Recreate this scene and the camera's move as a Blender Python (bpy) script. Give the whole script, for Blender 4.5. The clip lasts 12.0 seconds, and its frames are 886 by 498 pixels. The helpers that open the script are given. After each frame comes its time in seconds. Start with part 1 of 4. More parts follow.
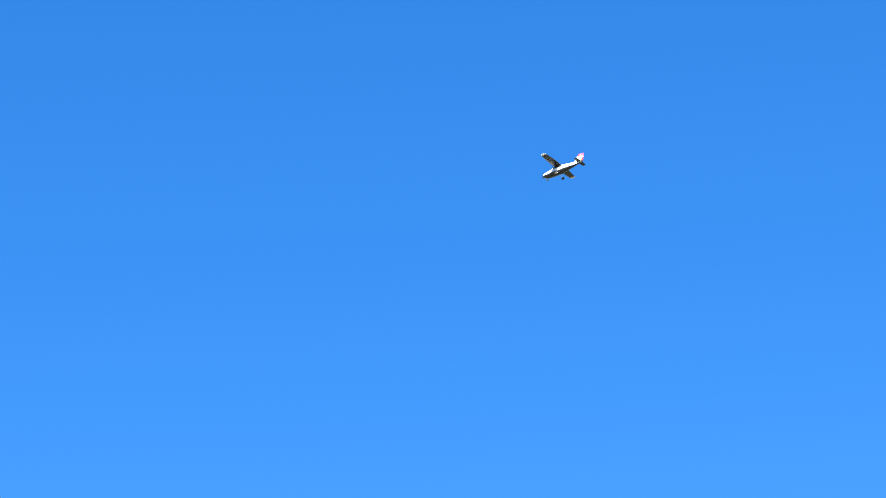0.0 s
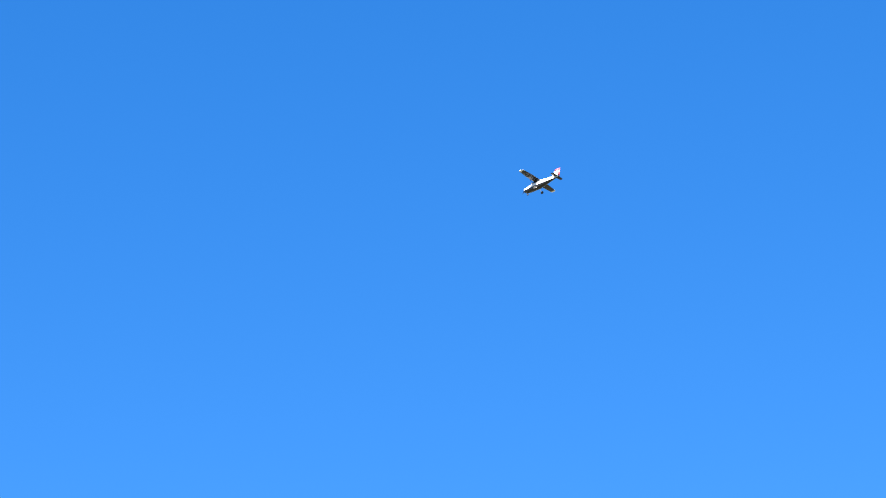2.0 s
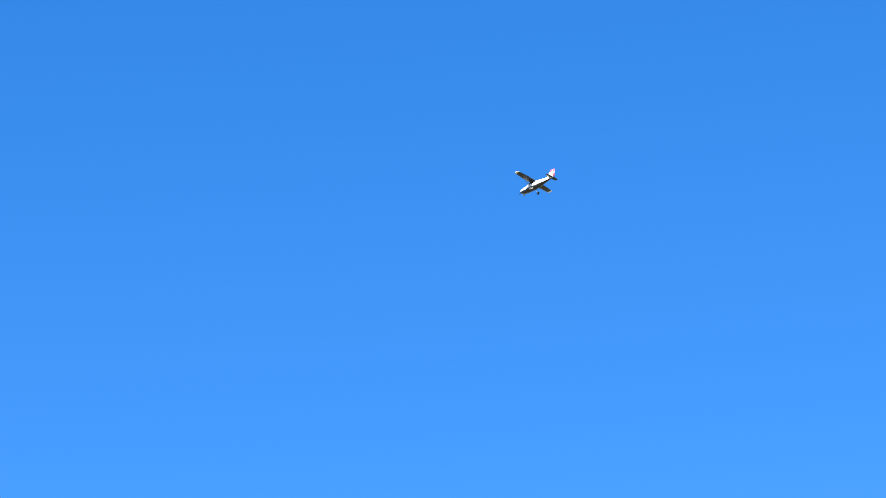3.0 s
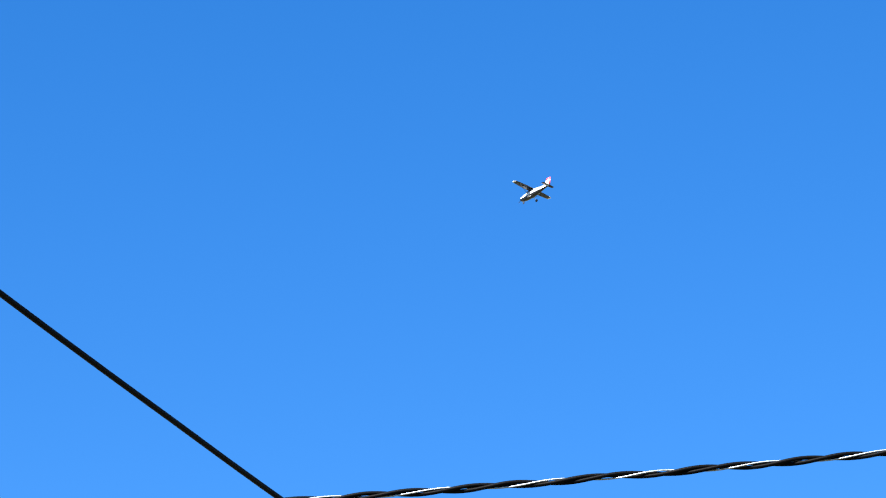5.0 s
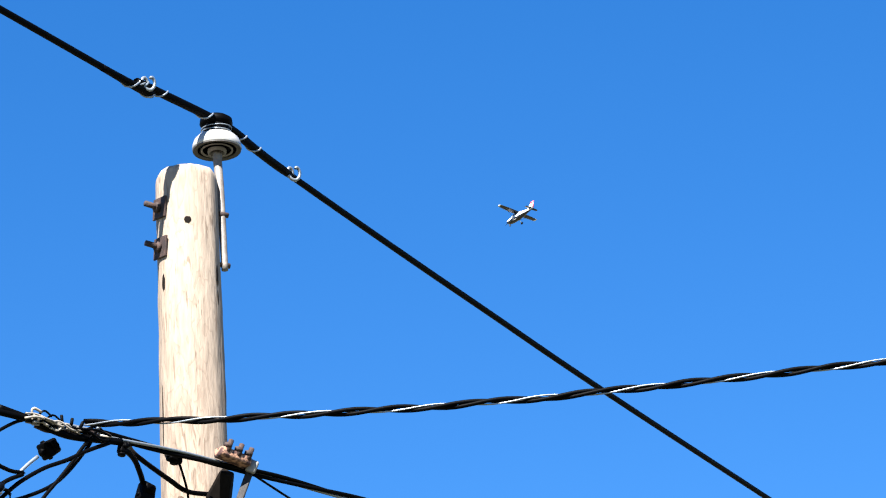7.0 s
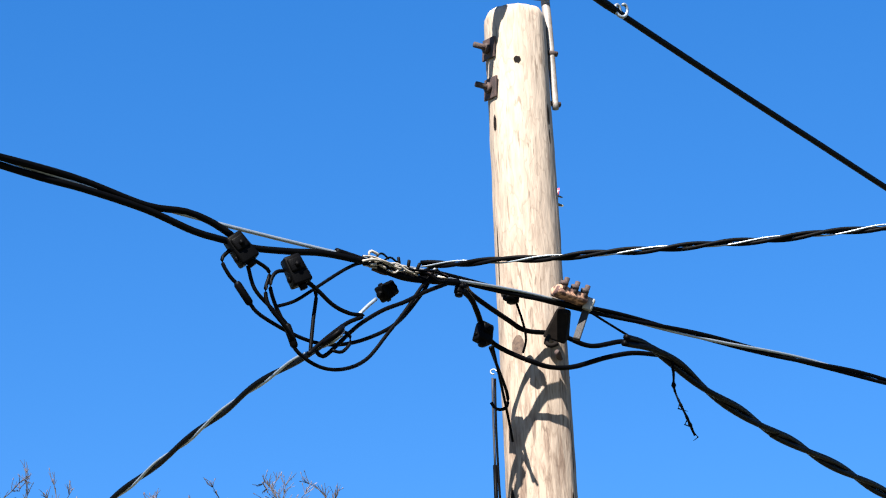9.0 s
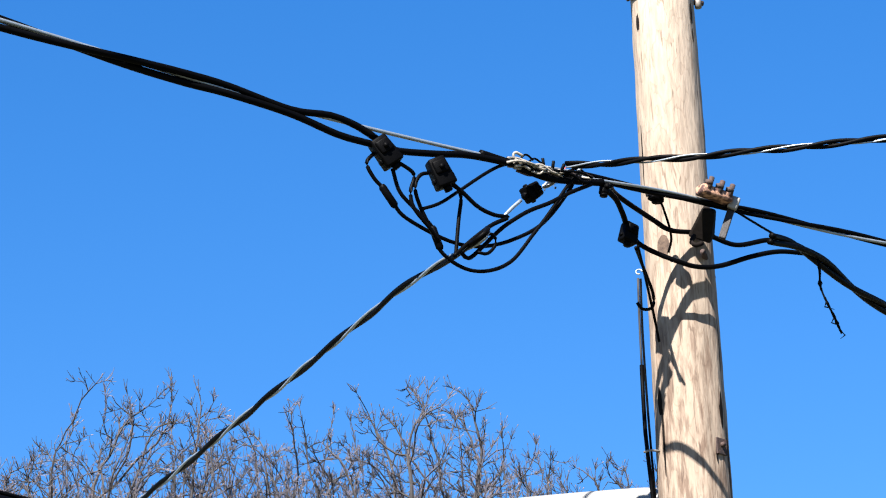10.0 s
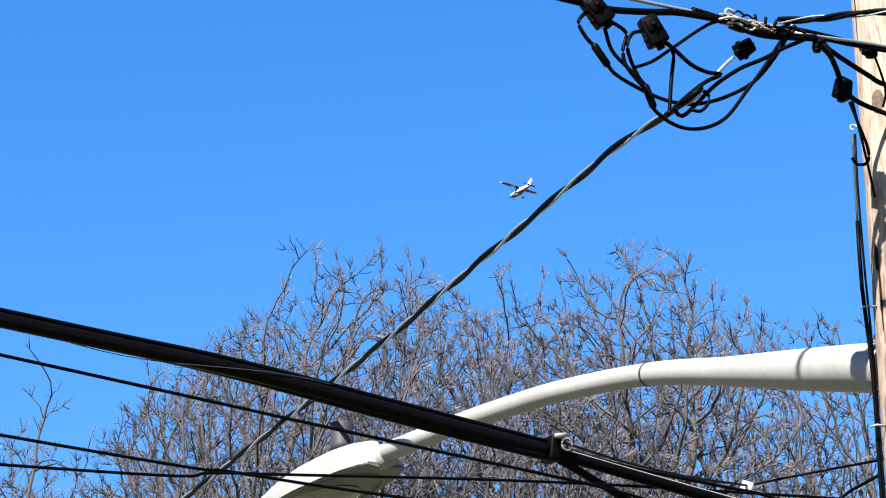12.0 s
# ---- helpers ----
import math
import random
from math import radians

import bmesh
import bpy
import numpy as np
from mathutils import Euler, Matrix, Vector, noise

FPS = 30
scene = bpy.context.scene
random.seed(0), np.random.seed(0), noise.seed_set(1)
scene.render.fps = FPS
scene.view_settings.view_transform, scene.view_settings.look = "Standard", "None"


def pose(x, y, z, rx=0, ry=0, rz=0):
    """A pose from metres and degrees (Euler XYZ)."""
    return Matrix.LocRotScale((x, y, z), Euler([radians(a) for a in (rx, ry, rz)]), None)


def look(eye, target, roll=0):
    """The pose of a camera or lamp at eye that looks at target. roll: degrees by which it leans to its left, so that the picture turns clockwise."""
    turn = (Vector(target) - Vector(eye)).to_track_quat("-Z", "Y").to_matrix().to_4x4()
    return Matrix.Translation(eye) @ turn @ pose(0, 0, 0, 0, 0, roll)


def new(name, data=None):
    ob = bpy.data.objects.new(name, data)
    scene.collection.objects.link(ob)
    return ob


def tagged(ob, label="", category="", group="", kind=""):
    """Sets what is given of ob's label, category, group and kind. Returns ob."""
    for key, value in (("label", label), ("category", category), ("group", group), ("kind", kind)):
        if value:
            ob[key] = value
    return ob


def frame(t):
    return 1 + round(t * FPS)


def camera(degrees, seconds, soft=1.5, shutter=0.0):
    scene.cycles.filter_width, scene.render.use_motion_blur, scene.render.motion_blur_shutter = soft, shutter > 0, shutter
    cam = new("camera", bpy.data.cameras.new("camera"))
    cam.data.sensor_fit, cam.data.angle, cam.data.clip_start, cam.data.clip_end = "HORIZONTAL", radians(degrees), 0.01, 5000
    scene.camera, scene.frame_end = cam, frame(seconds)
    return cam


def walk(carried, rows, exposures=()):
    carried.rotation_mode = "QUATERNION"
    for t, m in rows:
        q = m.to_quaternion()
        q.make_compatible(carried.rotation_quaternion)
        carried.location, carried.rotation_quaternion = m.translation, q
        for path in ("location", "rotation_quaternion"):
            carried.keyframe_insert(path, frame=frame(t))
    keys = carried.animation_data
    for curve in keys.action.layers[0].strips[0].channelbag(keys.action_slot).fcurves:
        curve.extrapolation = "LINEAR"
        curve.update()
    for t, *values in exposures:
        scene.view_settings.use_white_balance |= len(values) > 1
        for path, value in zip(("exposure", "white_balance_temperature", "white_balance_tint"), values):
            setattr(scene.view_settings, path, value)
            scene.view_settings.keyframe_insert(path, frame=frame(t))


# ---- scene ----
cam = camera(13.55, 12.0, soft=1.1)


def aim(az, el, roll):
    """A hand-held pose: the lens swings round a body 0.45 m behind it."""
    a, e = radians(az), radians(el)
    way = Vector((math.sin(a) * math.cos(e), math.cos(a) * math.cos(e), math.sin(e)))
    eye = Vector((0, 0, 1.6)) + 0.45 * way
    return look(eye, eye + 10 * way, roll)


walk(cam, [
    (0.0, aim(23.255, 26.740, -3.30)),
    (0.5, aim(21.999, 26.742, -3.30)),
    (1.0, aim(20.736, 26.732, -3.30)),
    (1.5, aim(19.449, 26.675, -3.30)),
    (2.0, aim(18.073, 26.541, -3.30)),
    (2.5, aim(16.668, 26.353, -3.30)),
    (3.0, aim(15.219, 26.121, -3.30)),
    (3.5, aim(13.755, 25.854, -3.30)),
    (4.0, aim(12.283, 25.571, -3.30)),
    (4.3, aim(11.468, 25.417, -3.28)),
    (4.5, aim(10.880, 25.267, -3.28)),
    (5.0, aim(9.347, 24.952, -3.35)),
    (5.5, aim(7.995, 24.680, -3.40)),
    (6.0, aim(6.757, 24.415, -3.21)),
    (6.5, aim(5.516, 24.057, -3.40)),
    (7.0, aim(4.115, 23.597, -3.30)),
    (9.0, aim(-1.350, 21.447, -2.76)),
    (9.5, aim(-2.566, 20.790, -2.70)),
    (10.0, aim(-3.712, 20.090, -2.61)),
    (10.5, aim(-4.753, 19.441, -2.65)),
    (11.0, aim(-5.643, 18.896, -2.63)),
    (11.5, aim(-6.441, 18.497, -2.57)),
    (12.0, aim(-7.156, 18.164, -2.43)),
], exposures=[(0.0, 2.68), (4.5, 2.58), (7.0, 2.43), (9.0, 2.38), (10.5, 2.38), (12.0, 2.48)])

# ---- light ----
SUN_EL, SUN_AZ = 47.0, 200.0   # azimuth from +y towards +x
world = bpy.data.worlds.new("sky")
scene.world = world
world.use_nodes = True
wn = world.node_tree
sky = wn.nodes.new("ShaderNodeTexSky")
sky.sky_type, sky.sun_disc = "NISHITA", False
sky.sun_elevation, sky.sun_rotation = radians(SUN_EL), radians(SUN_AZ)
sky.air_density, sky.dust_density, sky.ozone_density, sky.altitude = 1.0, 0.1, 4.0, 50
hue = wn.nodes.new("ShaderNodeHueSaturation")
hue.inputs["Saturation"].default_value = 1.34
hue.inputs["Hue"].default_value, hue.inputs["Value"].default_value = 0.508, 0.80
wn.links.new(sky.outputs[0], hue.inputs["Color"])
wn.links.new(hue.outputs[0], wn.nodes["Background"].inputs[0])
wn.nodes["Background"].inputs[1].default_value = 0.05
sun = new("sun", bpy.data.lights.new("sun", "SUN"))
sun.data.energy, sun.data.angle, sun.data.color = 5.0, radians(0.53), (1.0, 0.96, 0.91)
sa, se = radians(SUN_AZ), radians(SUN_EL)
SUNWARD = Vector((math.sin(sa) * math.cos(se), math.cos(sa) * math.cos(se), math.sin(se)))
sun.matrix_world = look(SUNWARD * 50, (0, 0, 0))


# ---- materials ----
def material(name, colour, rough=0.6, metal=0.0, vary=0.25, scale=8.0, stretch=(1, 1, 1), bump=0.2, second=None, spread=(0.35, 0.7), fine=6.0, gloss=0.5):
    """Two scales of noise: patches of a second colour, and grain that also gives relief."""
    m = bpy.data.materials.new(name)
    m.use_nodes = True
    nt = m.node_tree
    bsdf = nt.nodes["Principled BSDF"]
    co = nt.nodes.new("ShaderNodeTexCoord")
    mp = nt.nodes.new("ShaderNodeMapping")
    mp.inputs["Scale"].default_value = stretch
    nt.links.new(co.outputs["Object"], mp.inputs[0])
    big, small = nt.nodes.new("ShaderNodeTexNoise"), nt.nodes.new("ShaderNodeTexNoise")
    for n, sc in ((big, scale), (small, scale * fine)):
        n.inputs["Scale"].default_value, n.inputs["Detail"].default_value = sc, 5
        nt.links.new(mp.outputs[0], n.inputs["Vector"])
    ramp = nt.nodes.new("ShaderNodeValToRGB")
    ramp.color_ramp.elements[0].position, ramp.color_ramp.elements[1].position = spread
    ramp.color_ramp.elements[0].color = (*colour, 1)
    ramp.color_ramp.elements[1].color = (*(second or [c * (1 - vary) for c in colour]), 1)
    nt.links.new(big.outputs["Fac"], ramp.inputs[0])
    mul = nt.nodes.new("ShaderNodeMixRGB")
    mul.blend_type = "MULTIPLY"
    mul.inputs[0].default_value = min(1.0, vary * 1.5)
    nt.links.new(ramp.outputs[0], mul.inputs[1])
    gr = nt.nodes.new("ShaderNodeValToRGB")
    gr.color_ramp.elements[0].position, gr.color_ramp.elements[1].position = 0.3, 0.62
    gr.color_ramp.elements[0].color = (0.35, 0.33, 0.3, 1)
    nt.links.new(small.outputs["Fac"], gr.inputs[0])
    nt.links.new(gr.outputs[0], mul.inputs[2])
    nt.links.new(mul.outputs[0], bsdf.inputs["Base Color"])
    bp = nt.nodes.new("ShaderNodeBump")
    bp.inputs["Strength"].default_value, bp.inputs["Distance"].default_value = bump, 0.004
    nt.links.new(small.outputs["Fac"], bp.inputs["Height"])
    nt.links.new(bp.outputs[0], bsdf.inputs["Normal"])
    bsdf.inputs["Roughness"].default_value, bsdf.inputs["Metallic"].default_value = rough, metal
    bsdf.inputs["Specular IOR Level"].default_value = gloss
    return m


def weathered_pole():
    """Bleached wood above, more brown weathered streaks below, checks along the grain, soft knots."""
    m = material("pole_wood", (0.26, 0.208, 0.160), 0.85, 0, 0.30, 9.0, (1, 1, 0.16), 0.8, (0.21, 0.158, 0.116), (0.42, 0.78), 8.0)
    nt = m.node_tree
    bsdf = nt.nodes["Principled BSDF"]
    base = bsdf.inputs["Base Color"].links[0].from_socket
    co = nt.nodes.new("ShaderNodeTexCoord")
    sep = nt.nodes.new("ShaderNodeSeparateXYZ")
    nt.links.new(co.outputs["Object"], sep.inputs[0])
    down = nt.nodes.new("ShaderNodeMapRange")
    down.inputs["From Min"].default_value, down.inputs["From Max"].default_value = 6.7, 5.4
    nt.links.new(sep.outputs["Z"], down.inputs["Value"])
    mp = nt.nodes.new("ShaderNodeMapping")
    mp.inputs["Scale"].default_value = (1, 1, 0.15)
    nt.links.new(co.outputs["Object"], mp.inputs[0])
    patch = nt.nodes.new("ShaderNodeTexNoise")
    patch.inputs["Scale"].default_value, patch.inputs["Detail"].default_value, patch.inputs["Roughness"].default_value = 46, 8, 0.62
    nt.links.new(mp.outputs[0], patch.inputs["Vector"])
    pr = nt.nodes.new("ShaderNodeValToRGB")
    pr.color_ramp.elements[0].position, pr.color_ramp.elements[1].position = 0.47, 0.60
    nt.links.new(patch.outputs["Fac"], pr.inputs[0])
    k = nt.nodes.new("ShaderNodeMath")
    k.operation = "MULTIPLY"
    nt.links.new(pr.outputs[0], k.inputs[0])
    nt.links.new(down.outputs[0], k.inputs[1])
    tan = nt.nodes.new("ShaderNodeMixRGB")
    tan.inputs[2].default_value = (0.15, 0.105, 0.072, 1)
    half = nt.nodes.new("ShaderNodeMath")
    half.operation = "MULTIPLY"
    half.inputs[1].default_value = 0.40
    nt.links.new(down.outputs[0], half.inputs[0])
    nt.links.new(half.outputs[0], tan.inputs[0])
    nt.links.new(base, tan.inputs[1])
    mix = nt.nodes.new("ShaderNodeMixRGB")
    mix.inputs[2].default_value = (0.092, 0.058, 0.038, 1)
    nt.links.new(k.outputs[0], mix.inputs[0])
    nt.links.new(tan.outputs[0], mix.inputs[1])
    # thin dark checks
    mp2 = nt.nodes.new("ShaderNodeMapping")
    mp2.inputs["Scale"].default_value = (1, 1, 0.09)
    nt.links.new(co.outputs["Object"], mp2.inputs[0])
    crack = nt.nodes.new("ShaderNodeTexNoise")
    crack.inputs["Scale"].default_value, crack.inputs["Detail"].default_value, crack.inputs["Distortion"].default_value = 60, 6, 1.6
    nt.links.new(mp2.outputs[0], crack.inputs["Vector"])
    cr = nt.nodes.new("ShaderNodeValToRGB")
    cr.color_ramp.elements[0].position, cr.color_ramp.elements[1].position = 0.60, 0.66
    cr.color_ramp.elements[0].color = (1, 1, 1, 1)
    cr.color_ramp.elements[1].color = (0.28, 0.20, 0.14, 1)
    nt.links.new(crack.outputs["Fac"], cr.inputs[0])
    mul = nt.nodes.new("ShaderNodeMixRGB")
    mul.blend_type = "MULTIPLY"
    mul.inputs[0].default_value = 0.62
    nt.links.new(mix.outputs[0], mul.inputs[1])
    nt.links.new(cr.outputs[0], mul.inputs[2])
    # curling growth lines
    mp3 = nt.nodes.new("ShaderNodeMapping")
    mp3.inputs["Scale"].default_value = (1, 1, 0.28)
    nt.links.new(co.outputs["Object"], mp3.inputs[0])
    ring = nt.nodes.new("ShaderNodeTexNoise")
    ring.inputs["Scale"].default_value, ring.inputs["Detail"].default_value = 11, 3
    nt.links.new(mp3.outputs[0], ring.inputs["Vector"])
    many = nt.nodes.new("ShaderNodeMath")
    many.operation = "MULTIPLY"
    many.inputs[1].default_value = 10
    nt.links.new(ring.outputs["Fac"], many.inputs[0])
    part_ = nt.nodes.new("ShaderNodeMath")
    part_.operation = "FRACT"
    nt.links.new(many.outputs[0], part_.inputs[0])
    line = nt.nodes.new("ShaderNodeValToRGB")
    line.color_ramp.elements[0].position, line.color_ramp.elements[1].position = 0.0, 0.22
    line.color_ramp.elements[0].color = (0.42, 0.34, 0.27, 1)
    line.color_ramp.elements[1].color = (1, 1, 1, 1)
    nt.links.new(part_.outputs[0], line.inputs[0])
    grain = nt.nodes.new("ShaderNodeMixRGB")
    grain.blend_type = "MULTIPLY"
    grain.inputs[0].default_value = 0.38
    nt.links.new(mul.outputs[0], grain.inputs[1])
    nt.links.new(line.outputs[0], grain.inputs[2])
    nt.links.new(grain.outputs[0], bsdf.inputs["Base Color"])
    return m


M_WOOD = weathered_pole()
M_RUST = material("rusty_steel", (0.048, 0.024, 0.018), 0.8, 0.2, 0.4, 40, bump=0.5, second=(0.02, 0.013, 0.012))
# hollows in the wood; also the bracket body's shade, put into its colour
M_DARK = material("dark_hollow_and_shade", (0.009, 0.007, 0.006), 0.9, 0, 0.3, 60, bump=0.2, gloss=0.05)
M_IRON = material("dark_iron", (0.030, 0.028, 0.028), 0.6, 0.3, 0.3, 40, bump=0.3, gloss=0.2)
M_PATCH = material("brown_wood_patch", (0.10, 0.070, 0.052), 0.9, 0, 0.4, 60, bump=0.3, second=(0.05, 0.036, 0.03), gloss=0.1)
M_RUSTLIGHT = material("rusted_clamp", (0.40, 0.22, 0.14), 0.8, 0.1, 0.4, 60, bump=0.5, second=(0.06, 0.025, 0.02), spread=(0.40, 0.56))
M_GALV = material("galvanised_steel", (0.19, 0.17, 0.15), 0.6, 0.2, 0.3, 30, bump=0.1, second=(0.12, 0.10, 0.085))
M_PORC = material("white_porcelain", (0.30, 0.30, 0.29), 0.18, 0, 0.12, 20, bump=0.02)
# porcelain darkened to hold the shade inside the bell
M_PORCIN = material("porcelain_underside_shade", (0.035, 0.03, 0.026), 0.6, 0, 0.3, 40, bump=0.1)
M_BLACK = material("black_insulation", (0.0012, 0.0012, 0.0015), 0.5, 0, 0.3, 60, bump=0.15, gloss=0.03)
M_BLACK2 = material("weathered_black_insulation", (0.0012, 0.0012, 0.0015), 0.5, 0, 0.3, 50, bump=0.2, gloss=0.03)
M_ALU = material("bare_aluminium", (0.24, 0.275, 0.31), 0.4, 0.6, 0.2, 80, bump=0.2)
M_CREAM = material("bleached_tape", (0.27, 0.24, 0.20), 0.7, 0, 0.4, 90, bump=0.3)
M_PAINT = material("grey_white_lamp_paint", (0.172, 0.166, 0.152), 0.55, 0.0, 0.10, 5, bump=0.0, second=(0.152, 0.145, 0.132))
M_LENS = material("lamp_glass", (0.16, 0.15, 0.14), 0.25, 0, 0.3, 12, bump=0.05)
M_CELL = material("photocell_housing", (0.022, 0.021, 0.023), 0.6, 0, 0.2, 30, bump=0.05, gloss=0.2)
M_SHEATH = material("cable_sheath", (0.0018, 0.0017, 0.002), 0.3, 0, 0.3, 25, bump=0.2, gloss=0.045)
# greyer porcelain for the inner rims, their shade set in the colour
M_RIM = material("shaded_porcelain_rim", (0.12, 0.11, 0.105), 0.4, 0, 0.2, 30, bump=0.02)
# lamp paint made darker: the housing's underside shade is put into this colour
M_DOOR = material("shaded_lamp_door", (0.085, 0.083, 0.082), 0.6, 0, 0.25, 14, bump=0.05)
M_BARK = material("grey_bark", (0.034, 0.029, 0.030), 0.9, 0, 0.35, 3.0, bump=0.4, second=(0.014, 0.012, 0.012))
M_TWIG = material("twig_bark", (0.072, 0.064, 0.076), 0.85, 0, 0.2, 2.5, bump=0.2, second=(0.017, 0.014, 0.015), spread=(0.42, 0.56))
M_BUD = material("reddish_buds", (0.10, 0.075, 0.08), 0.8, 0, 0.3, 1.5, bump=0.1, second=(0.12, 0.085, 0.088))
M_GROUND = material("grass_and_soil", (0.045, 0.055, 0.022), 0.95, 0, 0.4, 0.4, bump=0.6, second=(0.075, 0.06, 0.04), fine=20)
M_WHITE = material("white_aircraft_paint", (0.72, 0.72, 0.72), 0.35, 0, 0.0, 2, bump=0.0)
M_NAVY = material("dark_aircraft_paint", (0.008, 0.009, 0.012), 0.35, 0, 0.1, 2, bump=0.0)
# near-black grey: the wing's underside shade is carried by the colour
M_GREYW = material("shaded_wing_paint", (0.016, 0.015, 0.016), 0.45, 0, 0.1, 2, bump=0.0)
M_RED = material("red_aircraft_paint", (0.45, 0.06, 0.08), 0.35, 0, 0.1, 2, bump=0.0)
M_TYRE = material("tyre_rubber", (0.02, 0.02, 0.02), 0.8, 0, 0.1, 10, bump=0.1)
M_WINDOW = material("dark_cabin_glass", (0.02, 0.025, 0.03), 0.08, 0, 0.05, 2, bump=0.0)


# ---- building tools ----
def part(name, data, mat, parent=None, label=""):
    """Links a bmesh or (verts, faces) as one mesh object under its thing."""
    me = bpy.data.meshes.new(name)
    if isinstance(data, tuple):
        me.from_pydata([tuple(v) for v in data[0]], [], data[1])
        bm = bmesh.new()
        bm.from_mesh(me)
        bmesh.ops.recalc_face_normals(bm, faces=bm.faces)
        bm.to_mesh(me)
        bm.free()
    else:
        bmesh.ops.recalc_face_normals(data, faces=data.faces)
        data.to_mesh(me)
        data.free()
    me.materials.append(mat)
    for p in me.polygons:
        p.use_smooth = True
    ob = new(name, me)
    if parent is not None:
        ob.parent = parent
    if label:
        tagged(ob, label)
    return ob


def flat(ob):
    for p in ob.data.polygons:
        p.use_smooth = False
    return ob


def thing(name, label, category, at=(0, 0, 0), group="", kind=""):
    ob = new(name)
    ob.location = at
    ob.empty_display_size = 0.1
    return tagged(ob, label, category, group, kind)


def glide(points, step=0.03):
    """A smooth line through the points (Catmull-Rom), as an array."""
    p = np.array(points, float)
    if len(p) == 2:
        n = max(2, int(np.linalg.norm(p[1] - p[0]) / step))
        return p[0] + np.linspace(0, 1, n + 1)[:, None] * (p[1] - p[0])
    p = np.vstack([2 * p[0] - p[1], p, 2 * p[-1] - p[-2]])
    res = []
    for i in range(1, len(p) - 2):
        n = max(2, int(np.linalg.norm(p[i + 1] - p[i]) / step))
        t = np.linspace(0, 1, n, endpoint=False)[:, None]
        a, b, c, d = p[i - 1], p[i], p[i + 1], p[i + 2]
        res.append(0.5 * (2 * b + (c - a) * t + (2 * a - 5 * b + 4 * c - d) * t ** 2 + (3 * b - a - 3 * c + d) * t ** 3))
    res.append(p[-2][None])
    return np.vstack(res)


def frames(path):
    tan = np.gradient(path, axis=0)
    tan /= np.linalg.norm(tan, axis=1)[:, None]
    ref = np.array([0, 0, 1.0]) if abs(tan[:, 2]).mean() < 0.9 else np.array([1.0, 0, 0])
    side = np.cross(tan, ref)
    side /= np.maximum(np.linalg.norm(side, axis=1), 1e-6)[:, None]
    return tan, side, np.cross(side, tan)


def tube(path, radius, sides=8, tall=1.0):
    """A closed tube along the path; radius may be one number or one for each point."""
    path = np.asarray(path, float)
    _, side, up = frames(path)
    r = np.broadcast_to(np.asarray(radius, float), len(path))
    ang = np.linspace(0, 2 * np.pi, sides, endpoint=False)
    v = path[:, None] + r[:, None, None] * (np.cos(ang)[None, :, None] * side[:, None] + tall * np.sin(ang)[None, :, None] * up[:, None])
    n = len(path)
    f = [(i * sides + j, i * sides + (j + 1) % sides, (i + 1) * sides + (j + 1) % sides, (i + 1) * sides + j) for i in range(n - 1) for j in range(sides)]
    f += [tuple(range(sides))[::-1], tuple((n - 1) * sides + j for j in range(sides))]
    return v.reshape(-1, 3), f


def strand(path, off, pitch, phase, loose=0.0):
    """The path of one strand wound round a cable's path."""
    _, side, up = frames(path)
    s = np.concatenate([[0], np.cumsum(np.linalg.norm(np.diff(path, axis=0), axis=1))])
    a = 2 * np.pi * s / pitch + phase + loose * np.sin(s * 5.1 + phase)
    return path + off * (np.cos(a)[:, None] * side + np.sin(a)[:, None] * up)


def merge(*parts):
    v, f, n = [], [], 0
    for a, b in parts:
        v.append(np.asarray(a))
        f += [tuple(i + n for i in face) for face in b]
        n += len(a)
    return np.vstack(v), f


def lathe(profile, sides=32):
    """(radius, z) pairs turned round z."""
    ang = np.linspace(0, 2 * np.pi, sides, endpoint=False)
    v = np.array([(r * math.cos(a), r * math.sin(a), z) for r, z in profile for a in ang])
    n = len(profile)
    f = [(i * sides + j, i * sides + (j + 1) % sides, (i + 1) * sides + (j + 1) % sides, (i + 1) * sides + j) for i in range(n - 1) for j in range(sides)]
    f += [tuple(range(sides))[::-1], tuple((n - 1) * sides + j for j in range(sides))]
    return v, f


def block(size, m=Matrix(), bevel=0.004, taper=1.0):
    bm = bmesh.new()
    bmesh.ops.create_cube(bm, size=1)
    for v in bm.verts:
        k = taper if v.co.z > 0 else 1.0
        v.co = Vector((v.co.x * size[0] * k, v.co.y * size[1] * k, v.co.z * size[2]))
    bmesh.ops.bevel(bm, geom=bm.edges[:], offset=bevel, segments=2, affect="EDGES", profile=0.5)
    bm.transform(m)
    return bm


def rod(a, b, r, sides=10):
    return tube(np.array([a, b], float), r, sides)


# ---- ground ----
gb = bmesh.new()
bmesh.ops.create_grid(gb, x_segments=60, y_segments=60, size=4000)
for v in gb.verts:
    if v.co.length > 200:
        v.co.z = 3 * noise.noise(v.co * 0.002)
ground = part("ground", gb, M_GROUND)
tagged(ground, "wide grassy ground under the pole and trees", "ground", kind="structure")

# ---- the pole ----
PX, PY, TOP = 0.0, 12.1, 7.202


def pole_radius(z):
    return 0.106 + (TOP - z) * 0.0062


